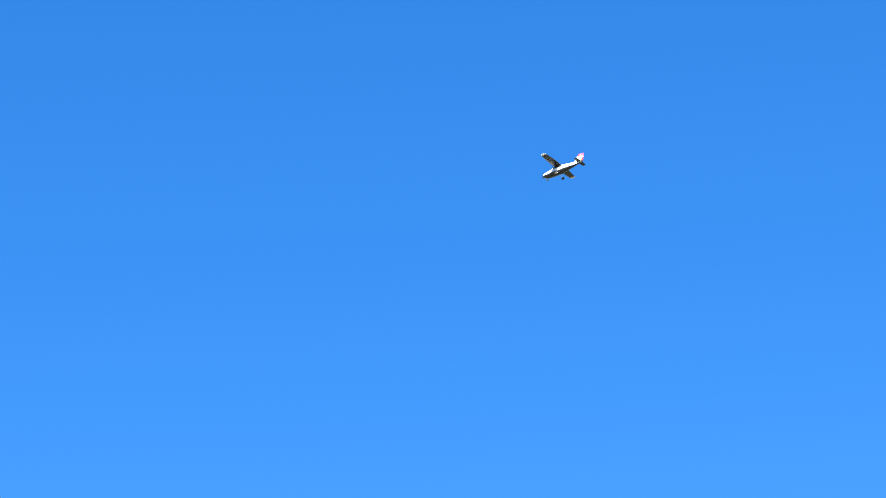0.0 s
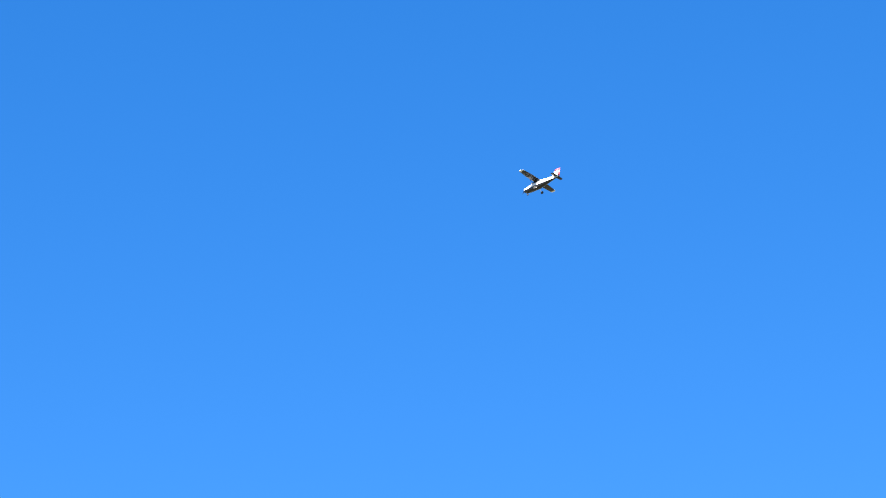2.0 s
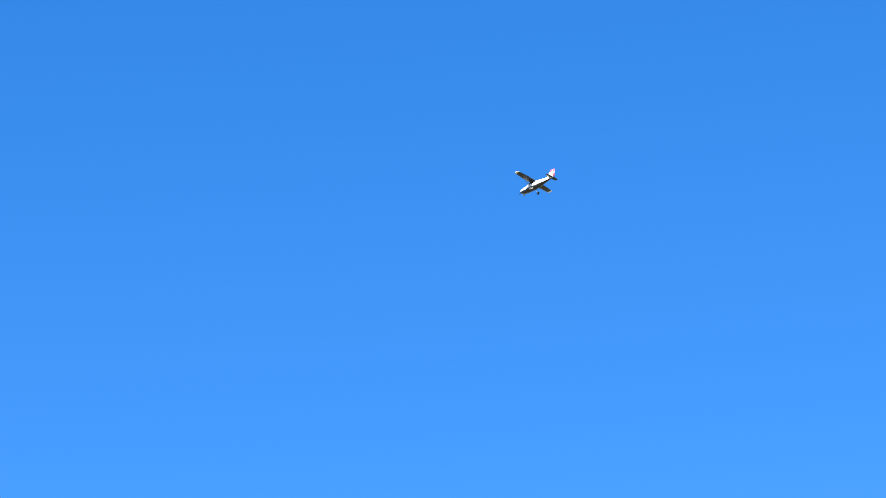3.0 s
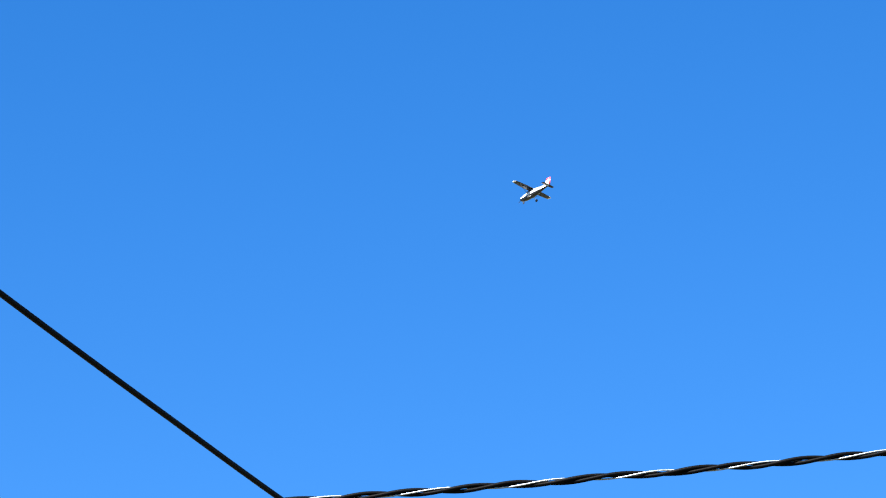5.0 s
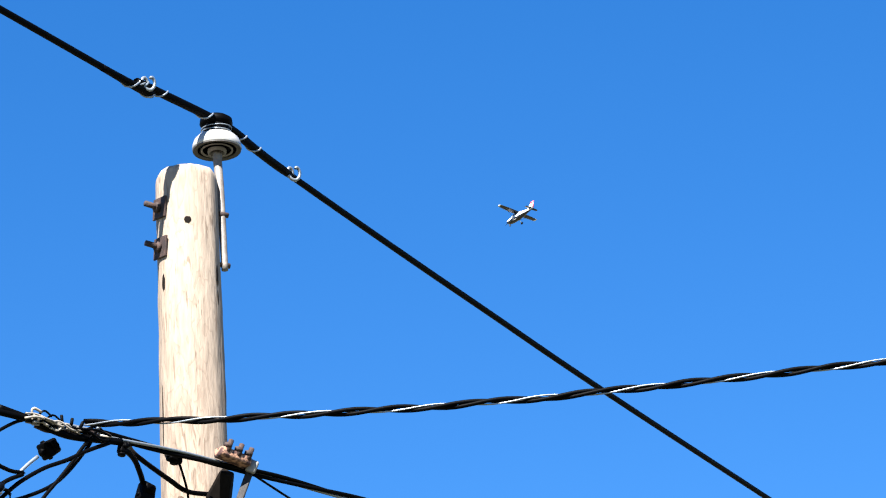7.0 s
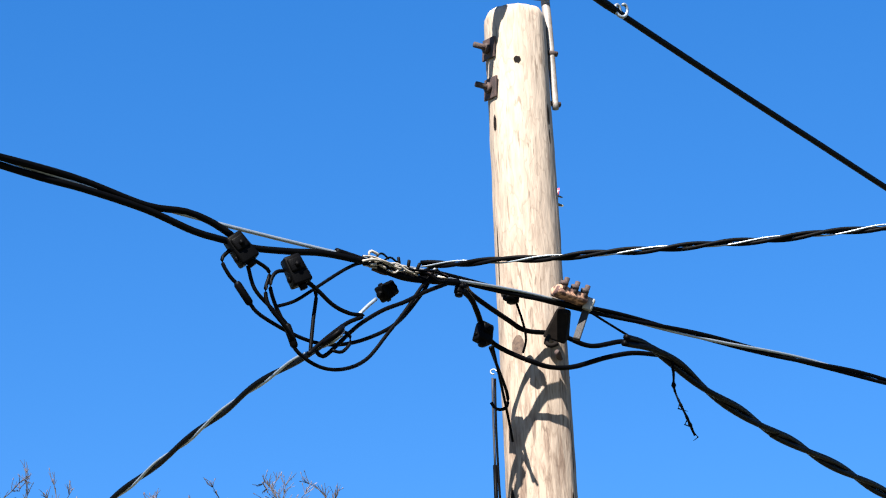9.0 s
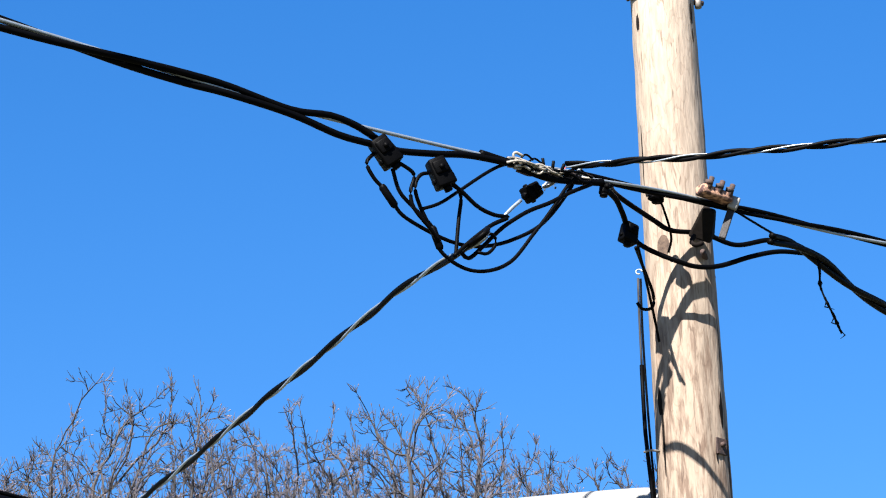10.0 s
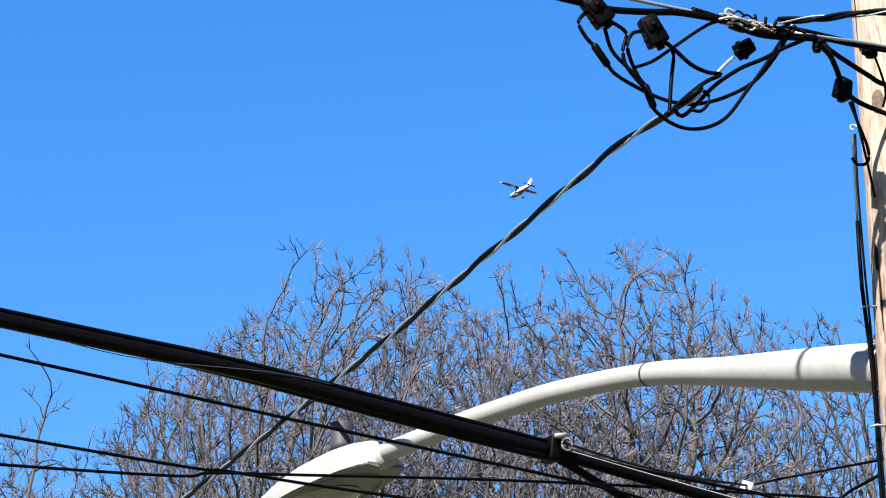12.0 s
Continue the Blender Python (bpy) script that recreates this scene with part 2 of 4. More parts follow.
def utility_pole():
    pole = thing("utility_pole", "weathered bleached wooden utility pole with brown stains", "utility pole", (PX, PY, 0))
    sides, zs = 40, np.concatenate([np.linspace(-0.3, 4.2, 30), np.linspace(4.25, TOP - 0.03, 110)])
    v, f = [], []
    for z in zs:
        for j in range(sides):
            a = 2 * math.pi * j / sides
            d = Vector((math.cos(a), math.sin(a), 0))
            r = pole_radius(z) + 0.004 * noise.noise(Vector((d.x * 2.2, d.y * 2.2, z * 1.3))) + 0.0022 * noise.noise(Vector((d.x * 9, d.y * 9, z * 1.5))) + 0.0026 * noise.noise(Vector((d.x * 13, d.y * 13, z * 9)))
            v.append((d.x * r, d.y * r, z))
    n = len(zs)
    for rr, dz in ((0.97, 0.02), (0.9, 0.032), (0.5, 0.036)):
        base = v[(n - 1) * sides: n * sides]
        v += [(x * rr, y * rr, z + dz + 0.004 * noise.noise(Vector((x * 30, y * 30, 1)))) for x, y, z in base]
    n += 3
    f = [(i * sides + j, i * sides + (j + 1) % sides, (i + 1) * sides + (j + 1) % sides, (i + 1) * sides + j) for i in range(n - 1) for j in range(sides)]
    f += [tuple((n - 1) * sides + j for j in range(sides))]
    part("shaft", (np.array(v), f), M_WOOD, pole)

    def on(a, z, out=0.0):
        r = pole_radius(z) + out
        return Vector((math.sin(a) * r, -math.cos(a) * r, z))

    # square washers with through bolts on the street side
    for z in (7.056, 6.908):
        a = radians(-58)
        m = Matrix.Translation(on(a, z, 0.004)) @ Matrix.Rotation(a, 4, "Z") @ Matrix.Rotation(radians(8), 4, "Y")
        flat(part("washer_plate", block((0.078, 0.008, 0.075), m, 0.002), M_RUST, pole, "rusty square washer"))
        tip = on(a, z + 0.006, 0.062)
        part("bolt", merge(tube(np.array([on(a, z, -0.01), tip]), 0.0105, 8), tube(np.array([on(a, z, 0.006), on(a, z, 0.022)]), 0.019, 6)), M_RUST, pole, "rusty through bolt")
    def wood_patch(a, z, w, h, name="wood_patch", mat=M_PATCH, label="brown patch on the wood"):
        """A thin uneven patch sunk on the shaft."""
        verts, faces = [], []
        for k in range(14):
            t = 2 * math.pi * k / 14
            wob = 1 + 0.25 * noise.noise(Vector((math.cos(t) * 2, math.sin(t) * 2, z * 9)))
            verts.append(on(a + w * wob * math.cos(t) / pole_radius(z), z + h * wob * math.sin(t), 0.002))
        for k in range(14):
            verts.append(on(a + 0.6 * (math.cos(2 * math.pi * k / 14) * w) / pole_radius(z), z + 0.6 * h * math.sin(2 * math.pi * k / 14), 0.0026))
        faces = [(k, (k + 1) % 14, 14 + (k + 1) % 14, 14 + k) for k in range(14)] + [tuple(range(14, 28))]
        part(name, ([tuple(p) for p in verts], faces), mat, pole, label)

    # dark bolt holes and gouges
    for a, z, w, h in ((radians(0), 6.990, 0.0125, 0.0125), (radians(-52), 6.775, 0.008, 0.032), (radians(-55), 6.16, 0.010, 0.012), (radians(60), 6.80, 0.006, 0.04), (radians(60), 6.72, 0.004, 0.03), (radians(-54), 5.43, 0.011, 0.05), (radians(-50), 5.30, 0.005, 0.12), (radians(-62), 6.30, 0.003, 0.11), (radians(66), 5.62, 0.004, 0.10), (radians(58), 5.40, 0.010, 0.075), (radians(40), 5.235, 0.004, 0.03), (radians(72), 5.20, 0.004, 0.16)):
        wood_patch(a, z, w, h, "bolt_hole", M_DARK, "dark hollow in the wood")
    wood_patch(radians(-26), 5.955, 0.024, 0.040)
    # a tag plate with a bent edge
    a, z = radians(50), 5.262
    m = Matrix.Translation(on(a, z, 0.004)) @ Matrix.Rotation(a, 4, "Z")
    flat(part("tag_plate", block((0.05, 0.006, 0.055), m, 0.0015), M_RUST, pole, "rusty square plate"))
    part("bolt", tube(np.array([on(a, z + 0.005, 0), on(a, z + 0.005, 0.016)]), 0.009, 8), M_RUST, pole, "rusty bolt head")
    return pole


utility_pole()


def pin_insulator():
    ins = thing("pin_insulator", "white porcelain pin insulator on a galvanised pole-top pin", "insulator", (0.108, 12.15, 7.322))
    part("skirt", lathe([(0.074, -0.002), (0.082, -0.004), (0.0865, 0.003), (0.0855, 0.016), (0.079, 0.034), (0.066, 0.048), (0.052, 0.054)], 40), M_PORC, ins)
    part("underside", lathe([(0.012, 0.012), (0.034, 0.012), (0.045, 0.010), (0.056, 0.004), (0.070, -0.003), (0.0835, -0.0062), (0.085, -0.002)], 40), M_PORCIN, ins, "shaded hollow underside")
    part("petticoat", lathe([(0.046, 0.012), (0.050, -0.004), (0.056, -0.006), (0.059, 0.010)], 40), M_RIM, ins, "grey inner rim")
    part("petticoat", lathe([(0.022, 0.012), (0.026, -0.014), (0.032, -0.014), (0.036, 0.012)], 32), M_RIM, ins, "grey inner rim")
    part("neck", lathe([(0.052, 0.052), (0.046, 0.060), (0.045, 0.082), (0.052, 0.090)], 32), M_BLACK, ins, "dark wrapped neck")
    part("head", lathe([(0.052, 0.088), (0.058, 0.098), (0.056, 0.114), (0.042, 0.124), (0.01, 0.127)], 32), M_BLACK, ins, "black insulator head")
    for z in (0.064, 0.078):
        ring = np.array([(0.053 * math.cos(t), 0.053 * math.sin(t), z + 0.004 * math.sin(t + z * 90)) for t in np.linspace(0.2, 6.2, 40)])
        part("tie_wire", tube(ring, 0.0021, 6), M_ALU, ins, "bare aluminium tie wire")
    # the pin: a long strap bolted to the pole's flank
    pin = glide([(0.0, 0.0, -0.005), (0.001, -0.005, -0.05), (0.006, -0.022, -0.16), (0.010, -0.035, -0.30), (0.014, -0.042, -0.475)], 0.02)
    part("pin", tube(pin, np.linspace(0.0165, 0.0120, len(pin)), 10), M_GALV, ins, "galvanised steel pin strap")
    for z in (-0.265, -0.455):
        part("bolt", tube(np.array([(0.0, -0.045, z), (0.030, -0.03, z)]), 0.010, 8), M_RUST, ins, "rusty bolt")
    return ins


pin_insulator()


def primary_wire():
    o = np.array((0.108, 12.10, 7.419))
    w = thing("overhead_line", "single black overhead wire tied to the pole-top insulator", "power line", tuple(o))
    near_pts = [(-0.328, 11.539, 7.388), (-0.146, 11.788, 7.407), (0.070, 12.07, 7.420), (0.165, 12.20, 7.418), (0.364, 12.55, 7.407)]
    path = glide([(-6.9, 2.52, 7.85), (-2.5, 8.56, 7.46)] + near_pts + [(1.10, 13.757, 7.392), (2.238, 15.617, 7.394), (6.07, 21.85, 7.47), (14, 35.1, 7.9)], 0.06) - o
    part("conductor", tube(path, 0.0122, 10), M_BLACK, w)
    near = glide([(-2.5, 8.56, 7.46)] + near_pts + [(1.10, 13.757, 7.392)], 0.004)
    near = near[(near[:, 1] > 11.60) & (near[:, 1] < 12.56)] - o
    part("sleeve", tube(near, np.interp(np.arange(len(near)), [0, 12, len(near) - 12, len(near) - 1], [0.0124, 0.0155, 0.0155, 0.0124]), 10), M_BLACK, w, "black taped sleeve")
    s = np.linalg.norm(np.diff(near, axis=0), axis=1).cumsum()
    for lo, hi in ((0.12, 0.54), (0.68, 1.10)):
        k = [i for i in range(len(s)) if lo < s[i] < hi]
        wrap = strand(near[k], 0.0160, 0.105, 2.4)
        part("tie_wire", tube(wrap, 0.0036, 6), M_ALU, w, "bare aluminium tie wire")
    for at, r in (((-0.138, 11.798, 7.410), 0.020), ((0.364, 12.55, 7.407), 0.021)):
        c = np.array(at) - o
        loop = np.array([c + np.array((0.7 * r * math.cos(t) + 0.004 * t, 0.5 * r * math.cos(t), 1.15 * r * math.sin(t))) for t in np.linspace(0, 8.5, 34)])
        part("tie_end", tube(loop, 0.0062, 6), M_ALU, w, "curled bare wire end")
    return w


primary_wire()


def twisted_cable(name, label, points, pitch=0.38, r=0.0105, phase=0.0, blacks=2, bare=True, silver=0.55, group="service cables", step=0.02):
    o = np.array(points[0])
    t = thing(name, label, "power cable", tuple(o), group)
    path = glide(points, step) - o
    n = blacks + bare
    off = r * (1.0 if n == 2 else 1.15)
    lay = off * (0.55 if blacks == 1 else 1.0)
    for k in range(blacks):
        part("strand", tube(strand(path, lay, pitch, phase + 2 * math.pi * (k + 1) / n, 0.25), r, 8), M_BLACK2, t)
    if bare:
        part("messenger", tube(strand(path, off * (0.74 if blacks == 1 else 0.86), pitch, phase, 0.25), r * silver, 8), M_ALU, t, "bare aluminium messenger wire")
    return t


# triplex that leaves the dead end to the street's far side
twisted_cable("service_cable", "twisted black and bare aluminium service cable", [(-0.338, 11.370, 6.019), (-0.013, 11.180, 5.944), (0.403, 11.068, 5.910), (0.800, 11.028, 5.908), (1.263, 10.982, 5.919), (2.121, 10.896, 5.956), (3.238, 10.785, 6.022), (4.181, 10.691, 6.139)], 0.34, 0.0067, phase=4.99, silver=0.42)
# the span along the street: taut messenger, loose black phases
SPAN = [(-6.500, 6.360, 6.750), (-3.200, 9.100, 6.260), (-1.731, 10.322, 6.100), (-1.160, 10.796, 6.043), (-0.611, 11.252, 6.027), (-0.295, 11.535, 6.045), (0.200, 11.965, 6.056), (0.950, 12.578, 6.048), (2.500, 13.840, 6.060), (9.000, 19.240, 6.500)]


def street_span():
    o = np.array(SPAN[4])
    t = thing("street_span_cable", "street span of two black wires along a bare messenger", "power cable", tuple(o), "service cables")
    left = glide(SPAN[:4], 0.03) - o
    mess = glide(SPAN[:6], 0.03) - o
    part("messenger", tube(mess + np.array((0, 0, 0.006)), 0.0066, 8), M_ALU, t, "bare aluminium messenger wire")
    p1 = [tuple(np.array(q) + o) for q in strand(left, 0.014, 1.5, 2.0)[::6]]
    p2 = [tuple(np.array(q) + o) for q in strand(left, 0.016, 1.5, 4.4)[::6]]
    a = glide(p1[:-1] + [(-1.144, 10.800, 6.026), (-1.012, 10.905, 5.990), (-0.924, 10.980, 5.984), (-0.843, 11.05, 5.981), (-0.728, 11.145, 5.999), (-0.628, 11.23, 6.019), (-0.45, 11.37, 6.02)], 0.03) - o
    b = glide(p2[:-1] + [(-1.144, 10.800, 6.040), (-1.034, 10.895, 6.051), (-0.955, 10.96, 6.034), (-0.895, 11.005, 6.000)], 0.03) - o
    part("strand", tube(a, 0.0115, 8), M_BLACK2, t)
    part("strand", tube(b, 0.0115, 8), M_BLACK2, t)
    return t


street_span()
twisted_cable("street_span_cable", "street span of twisted black and bare wires", SPAN[5:], 1.15, 0.0070, 5.2, silver=0.75)
# drop to a house away behind the lamp
twisted_cable("service_drop", "service drop of black wire wound round bare wire", [(-0.585, 11.185, 5.752), (-0.617, 11.155, 5.705), (-0.868, 11.651, 5.762), (-1.143, 12.194, 5.781), (-1.512, 12.925, 5.803), (-2.104, 14.097, 5.840), (-3.353, 16.565, 5.960), (-6.5, 22.8, 6.3)], 0.62, 0.0092, 4.5, blacks=1, silver=0.55)
twisted_cable("service_drop", "pair of thick black twisted drop wires", [(0.30, 11.86, 5.905), (0.378, 12.008, 5.935), (0.455, 12.169, 5.938), (0.572, 12.414, 5.920), (0.695, 12.671, 5.917), (0.823, 12.940, 5.925), (0.975, 13.259, 5.943), (2.2, 15.8, 6.1), (7, 25.8, 6.8)], 0.9, 0.0105, 1.0, blacks=2, bare=False)


def wire(name, label, points, r=0.0062, mat=None, group="loose jumper wires", step=0.012):
    o = np.array(points[0], float)
    t = thing(name, label, "wire", tuple(o), group)
    part("insulation", tube(glide(points, step) - o, r, 8), mat or M_BLACK, t)
    return t


J_LABEL = "slack black insulated jumper wire by the pole"
j1 = wire("jumper_wire", J_LABEL, [(-0.911, 11.003, 5.960), (-0.934, 10.984, 5.922), (-0.914, 11.001, 5.876), (-0.890, 11.020, 5.850), (-0.858, 11.047, 5.800), (-0.828, 11.072, 5.768), (-0.746, 11.140, 5.732), (-0.677, 11.197, 5.717), (-0.606, 11.256, 5.725), (-0.519, 11.328, 5.766), (-0.422, 11.409, 5.845), (-0.336, 11.481, 5.976), (-0.302, 11.509, 6.058)])
part("splice", tube(np.array([(0.017, 0.013, -0.100), (0.02, 0.016, -0.108), (0.052, 0.043, -0.158), (0.055, 0.045, -0.165)]), np.array([0.008, 0.0125, 0.0125, 0.008]), 10), M_BLACK, j1, "thicker black splice sleeve")
j2 = wire("jumper_wire", J_LABEL, [(-0.859, 11.026, 5.914), (-0.841, 11.041, 5.843), (-0.798, 11.077, 5.795), (-0.751, 11.116, 5.747), (-0.729, 11.134, 5.674), (-0.665, 11.188, 5.634), (-0.594, 11.246, 5.640), (-0.521, 11.307, 5.690), (-0.452, 11.364, 5.794), (-0.398, 11.409, 5.880), (-0.350, 11.449, 5.965), (-0.302, 11.489, 6.042)])
part("splice", tube(np.array([(0.107, 0.089, -0.163), (0.109, 0.091, -0.17), (0.127, 0.106, -0.228), (0.130, 0.108, -0.236)]), np.array([0.008, 0.0125, 0.0125, 0.008]), 10), M_BLACK, j2, "thicker black splice sleeve")
wire("jumper_wire", J_LABEL, [(-0.866, 11.010, 5.945), (-0.833, 11.027, 5.928), (-0.796, 11.058, 5.902), (-0.808, 11.048, 5.844), (-0.800, 11.055, 5.791), (-0.753, 11.094, 5.731), (-0.735, 11.12, 5.700)])
wire("jumper_wire", J_LABEL, [(-0.739, 11.146, 5.936), (-0.778, 11.113, 5.922), (-0.797, 11.098, 5.878), (-0.788, 11.105, 5.824), (-0.762, 11.126, 5.760)])
wire("jumper_wire", J_LABEL, [(-0.705, 11.135, 5.903), (-0.676, 11.170, 5.898), (-0.663, 11.189, 5.868), (-0.673, 11.181, 5.790), (-0.683, 11.172, 5.700), (-0.686, 11.17, 5.672)])
wire("jumper_wire", J_LABEL, [(-0.705, 11.140, 5.900), (-0.668, 11.165, 5.887), (-0.613, 11.210, 5.840), (-0.564, 11.251, 5.824), (-0.525, 11.284, 5.826), (-0.573, 11.244, 5.790), (-0.632, 11.195, 5.729), (-0.690, 11.146, 5.660)], 0.0068)
wire("jumper_wire", J_LABEL, [(-0.785, 11.107, 5.805), (-0.728, 11.155, 5.839), (-0.670, 11.203, 5.893), (-0.597, 11.264, 5.964), (-0.550, 11.303, 6.004), (-0.52, 11.33, 6.022)], 0.0055)
wire("jumper_wire", J_LABEL, [(-0.267, 11.518, 6.006), (-0.336, 11.461, 5.960), (-0.396, 11.411, 5.913), (-0.464, 11.355, 5.868), (-0.531, 11.299, 5.808), (-0.575, 11.262, 5.757), (-0.605, 11.237, 5.718), (-0.649, 11.200, 5.669), (-0.676, 11.178, 5.690)], 0.0068)
wire("jumper_wire", J_LABEL, [(-0.647, 11.183, 5.701), (-0.610, 11.213, 5.742), (-0.574, 11.243, 5.758), (-0.565, 11.251, 5.729), (-0.591, 11.229, 5.691), (-0.619, 11.205, 5.688)], 0.0055)
wire("bare_tail", "short bright bare aluminium wire tail", [(-0.485, 11.357, 5.907), (-0.51, 11.335, 5.878), (-0.538, 11.313, 5.842)], 0.006, M_ALU)
wire("jumper_wire", "long black wire sweeping past the pole", [(-0.208, 11.587, 6.027), (-0.187, 11.726, 6.041), (-0.080, 11.852, 5.997), (-0.021, 11.912, 5.977), (0.084, 11.986, 5.985), (0.187, 12.055, 5.963), (0.297, 12.140, 6.003), (0.377, 12.179, 6.001), (0.439, 12.209, 5.971), (0.483, 12.291, 5.955)], 0.0085)
wire("jumper_wire", "long black wire sweeping past the pole", [(-0.147, 11.804, 5.921), (-0.124, 11.810, 5.897), (-0.077, 11.834, 5.875), (-0.001, 11.862, 5.847), (0.058, 11.909, 5.843), (0.130, 11.967, 5.862), (0.238, 12.039, 5.913), (0.328, 12.096, 5.944), (0.418, 12.153, 5.952)], 0.0085)
wire("jumper_wire", J_LABEL, [(-0.229, 11.569, 6.012), (-0.194, 11.647, 6.002), (-0.176, 11.712, 5.979), (-0.166, 11.770, 5.959)], 0.0095)
wire("jumper_wire", "thin black wire looped below a connector", [(-0.139, 11.674, 5.839), (-0.122, 11.784, 5.818), (-0.094, 11.903, 5.757), (-0.101, 11.897, 5.709), (-0.132, 11.872, 5.698), (-0.147, 11.859, 5.717)], 0.0055)
wire("jumper_wire", "thin black wire looped below a connector", [(-0.131, 11.66, 5.84), (-0.112, 11.80, 5.76), (-0.095, 11.95, 5.69), (-0.085, 11.985, 5.62)], 0.0045)
wire("lashing_wire", "thin dark wire from span to drop", [(0.193, 11.921, 6.032), (0.261, 11.977, 6.002), (0.390, 12.084, 5.948)], 0.004)
def hanging_tape():
    pts = glide([(0.458, 12.160, 5.935), (0.461, 12.165, 5.89), (0.460, 12.170, 5.835), (0.478, 12.175, 5.780), (0.497, 12.20, 5.742), (0.513, 12.244, 5.714), (0.520, 12.25, 5.695)], 0.006)
    o = pts[0].copy()
    t = thing("hanging_tape", "frayed black tape hanging from the drop wire", "tape", tuple(o))
    rnd = random.Random(9)
    r = np.array([0.0042 + 0.0055 * abs(noise.noise(Vector((k * 0.33, 2.2, 0)))) * (1.6 if 10 < k < 26 else 0.9) for k in range(len(pts))])
    part("strip", tube(pts - o, r, 6, 0.6), M_BLACK, t)
    for k in (14, 24, 34, len(pts) - 3):
        p = pts[min(k, len(pts) - 1)] - o
        part("fray", tube(np.array([p, p + np.array((rnd.uniform(-0.012, 0.018), 0, -0.018)), p + np.array((rnd.uniform(-0.004, 0.028), 0, -0.030))]), np.array([0.004, 0.003, 0.001]), 5), M_BLACK, t)
    return t


hanging_tape()


def tap_connector(at, size, turn, tilt, label="black insulated tap connector with moulded ribs"):
    t = thing("tap_connector", label, "connector", at, "tap connectors")
    m = Matrix.Rotation(radians(turn), 4, "Z") @ Matrix.Rotation(radians(tilt), 4, "Y")
    w, d, h = size
    part("body", block((w, d, h), m, 0.007, 0.86), M_BLACK, t)
    part("cover", block((w * 0.72, d * 1.22, h * 0.46), m @ Matrix.Translation((0, 0, h * 0.14)), 0.006), M_BLACK2, t, "ribbed black cover")
    part("rib", block((w * 1.16, d * 0.4, h * 0.16), m @ Matrix.Translation((0, 0, -h * 0.22)), 0.004), M_BLACK2, t)
    part("nozzle", tube(np.array([m @ Vector((0, 0, -h * 0.45)), m @ Vector((0, 0, -h * 0.66))]), 0.013, 8), M_BLACK, t)
    part("bolt", tube(np.array([m @ Vector((0, -d * 0.55, h * 0.1)), m @ Vector((0, -d * 0.78, h * 0.1))]), 0.009, 6), M_BLACK2, t)


tap_connector((-0.878, 11.005, 5.962), (0.066, 0.055, 0.098), 20, -36)
tap_connector((-0.719, 11.122, 5.926), (0.066, 0.055, 0.096), 20, -24)
tap_connector((-0.453, 11.460, 5.972), (0.056, 0.045, 0.060), 40, 55, "small black tap connector under the dead end")
tap_connector((-0.159, 11.776, 5.926), (0.058, 0.045, 0.070), 40, 14, "small black tap connector hanging by the pole")


tap_connector((-0.226, 11.572, 6.008), (0.030, 0.028, 0.040), 40, 10, "small black clamp on the span")

wire("jumper_wire", "thin black wire dangling before the pole", [(-0.059, 11.796, 6.052), (-0.048, 11.805, 6.035), (-0.036, 11.834, 6.002), (-0.025, 11.893, 5.972), (-0.024, 11.952, 5.953), (-0.036, 11.970, 5.921)], 0.0042)
tap_connector((-0.063, 11.796, 6.054), (0.052, 0.034, 0.034), 40, 12, "small black tap clamp hung on the span")


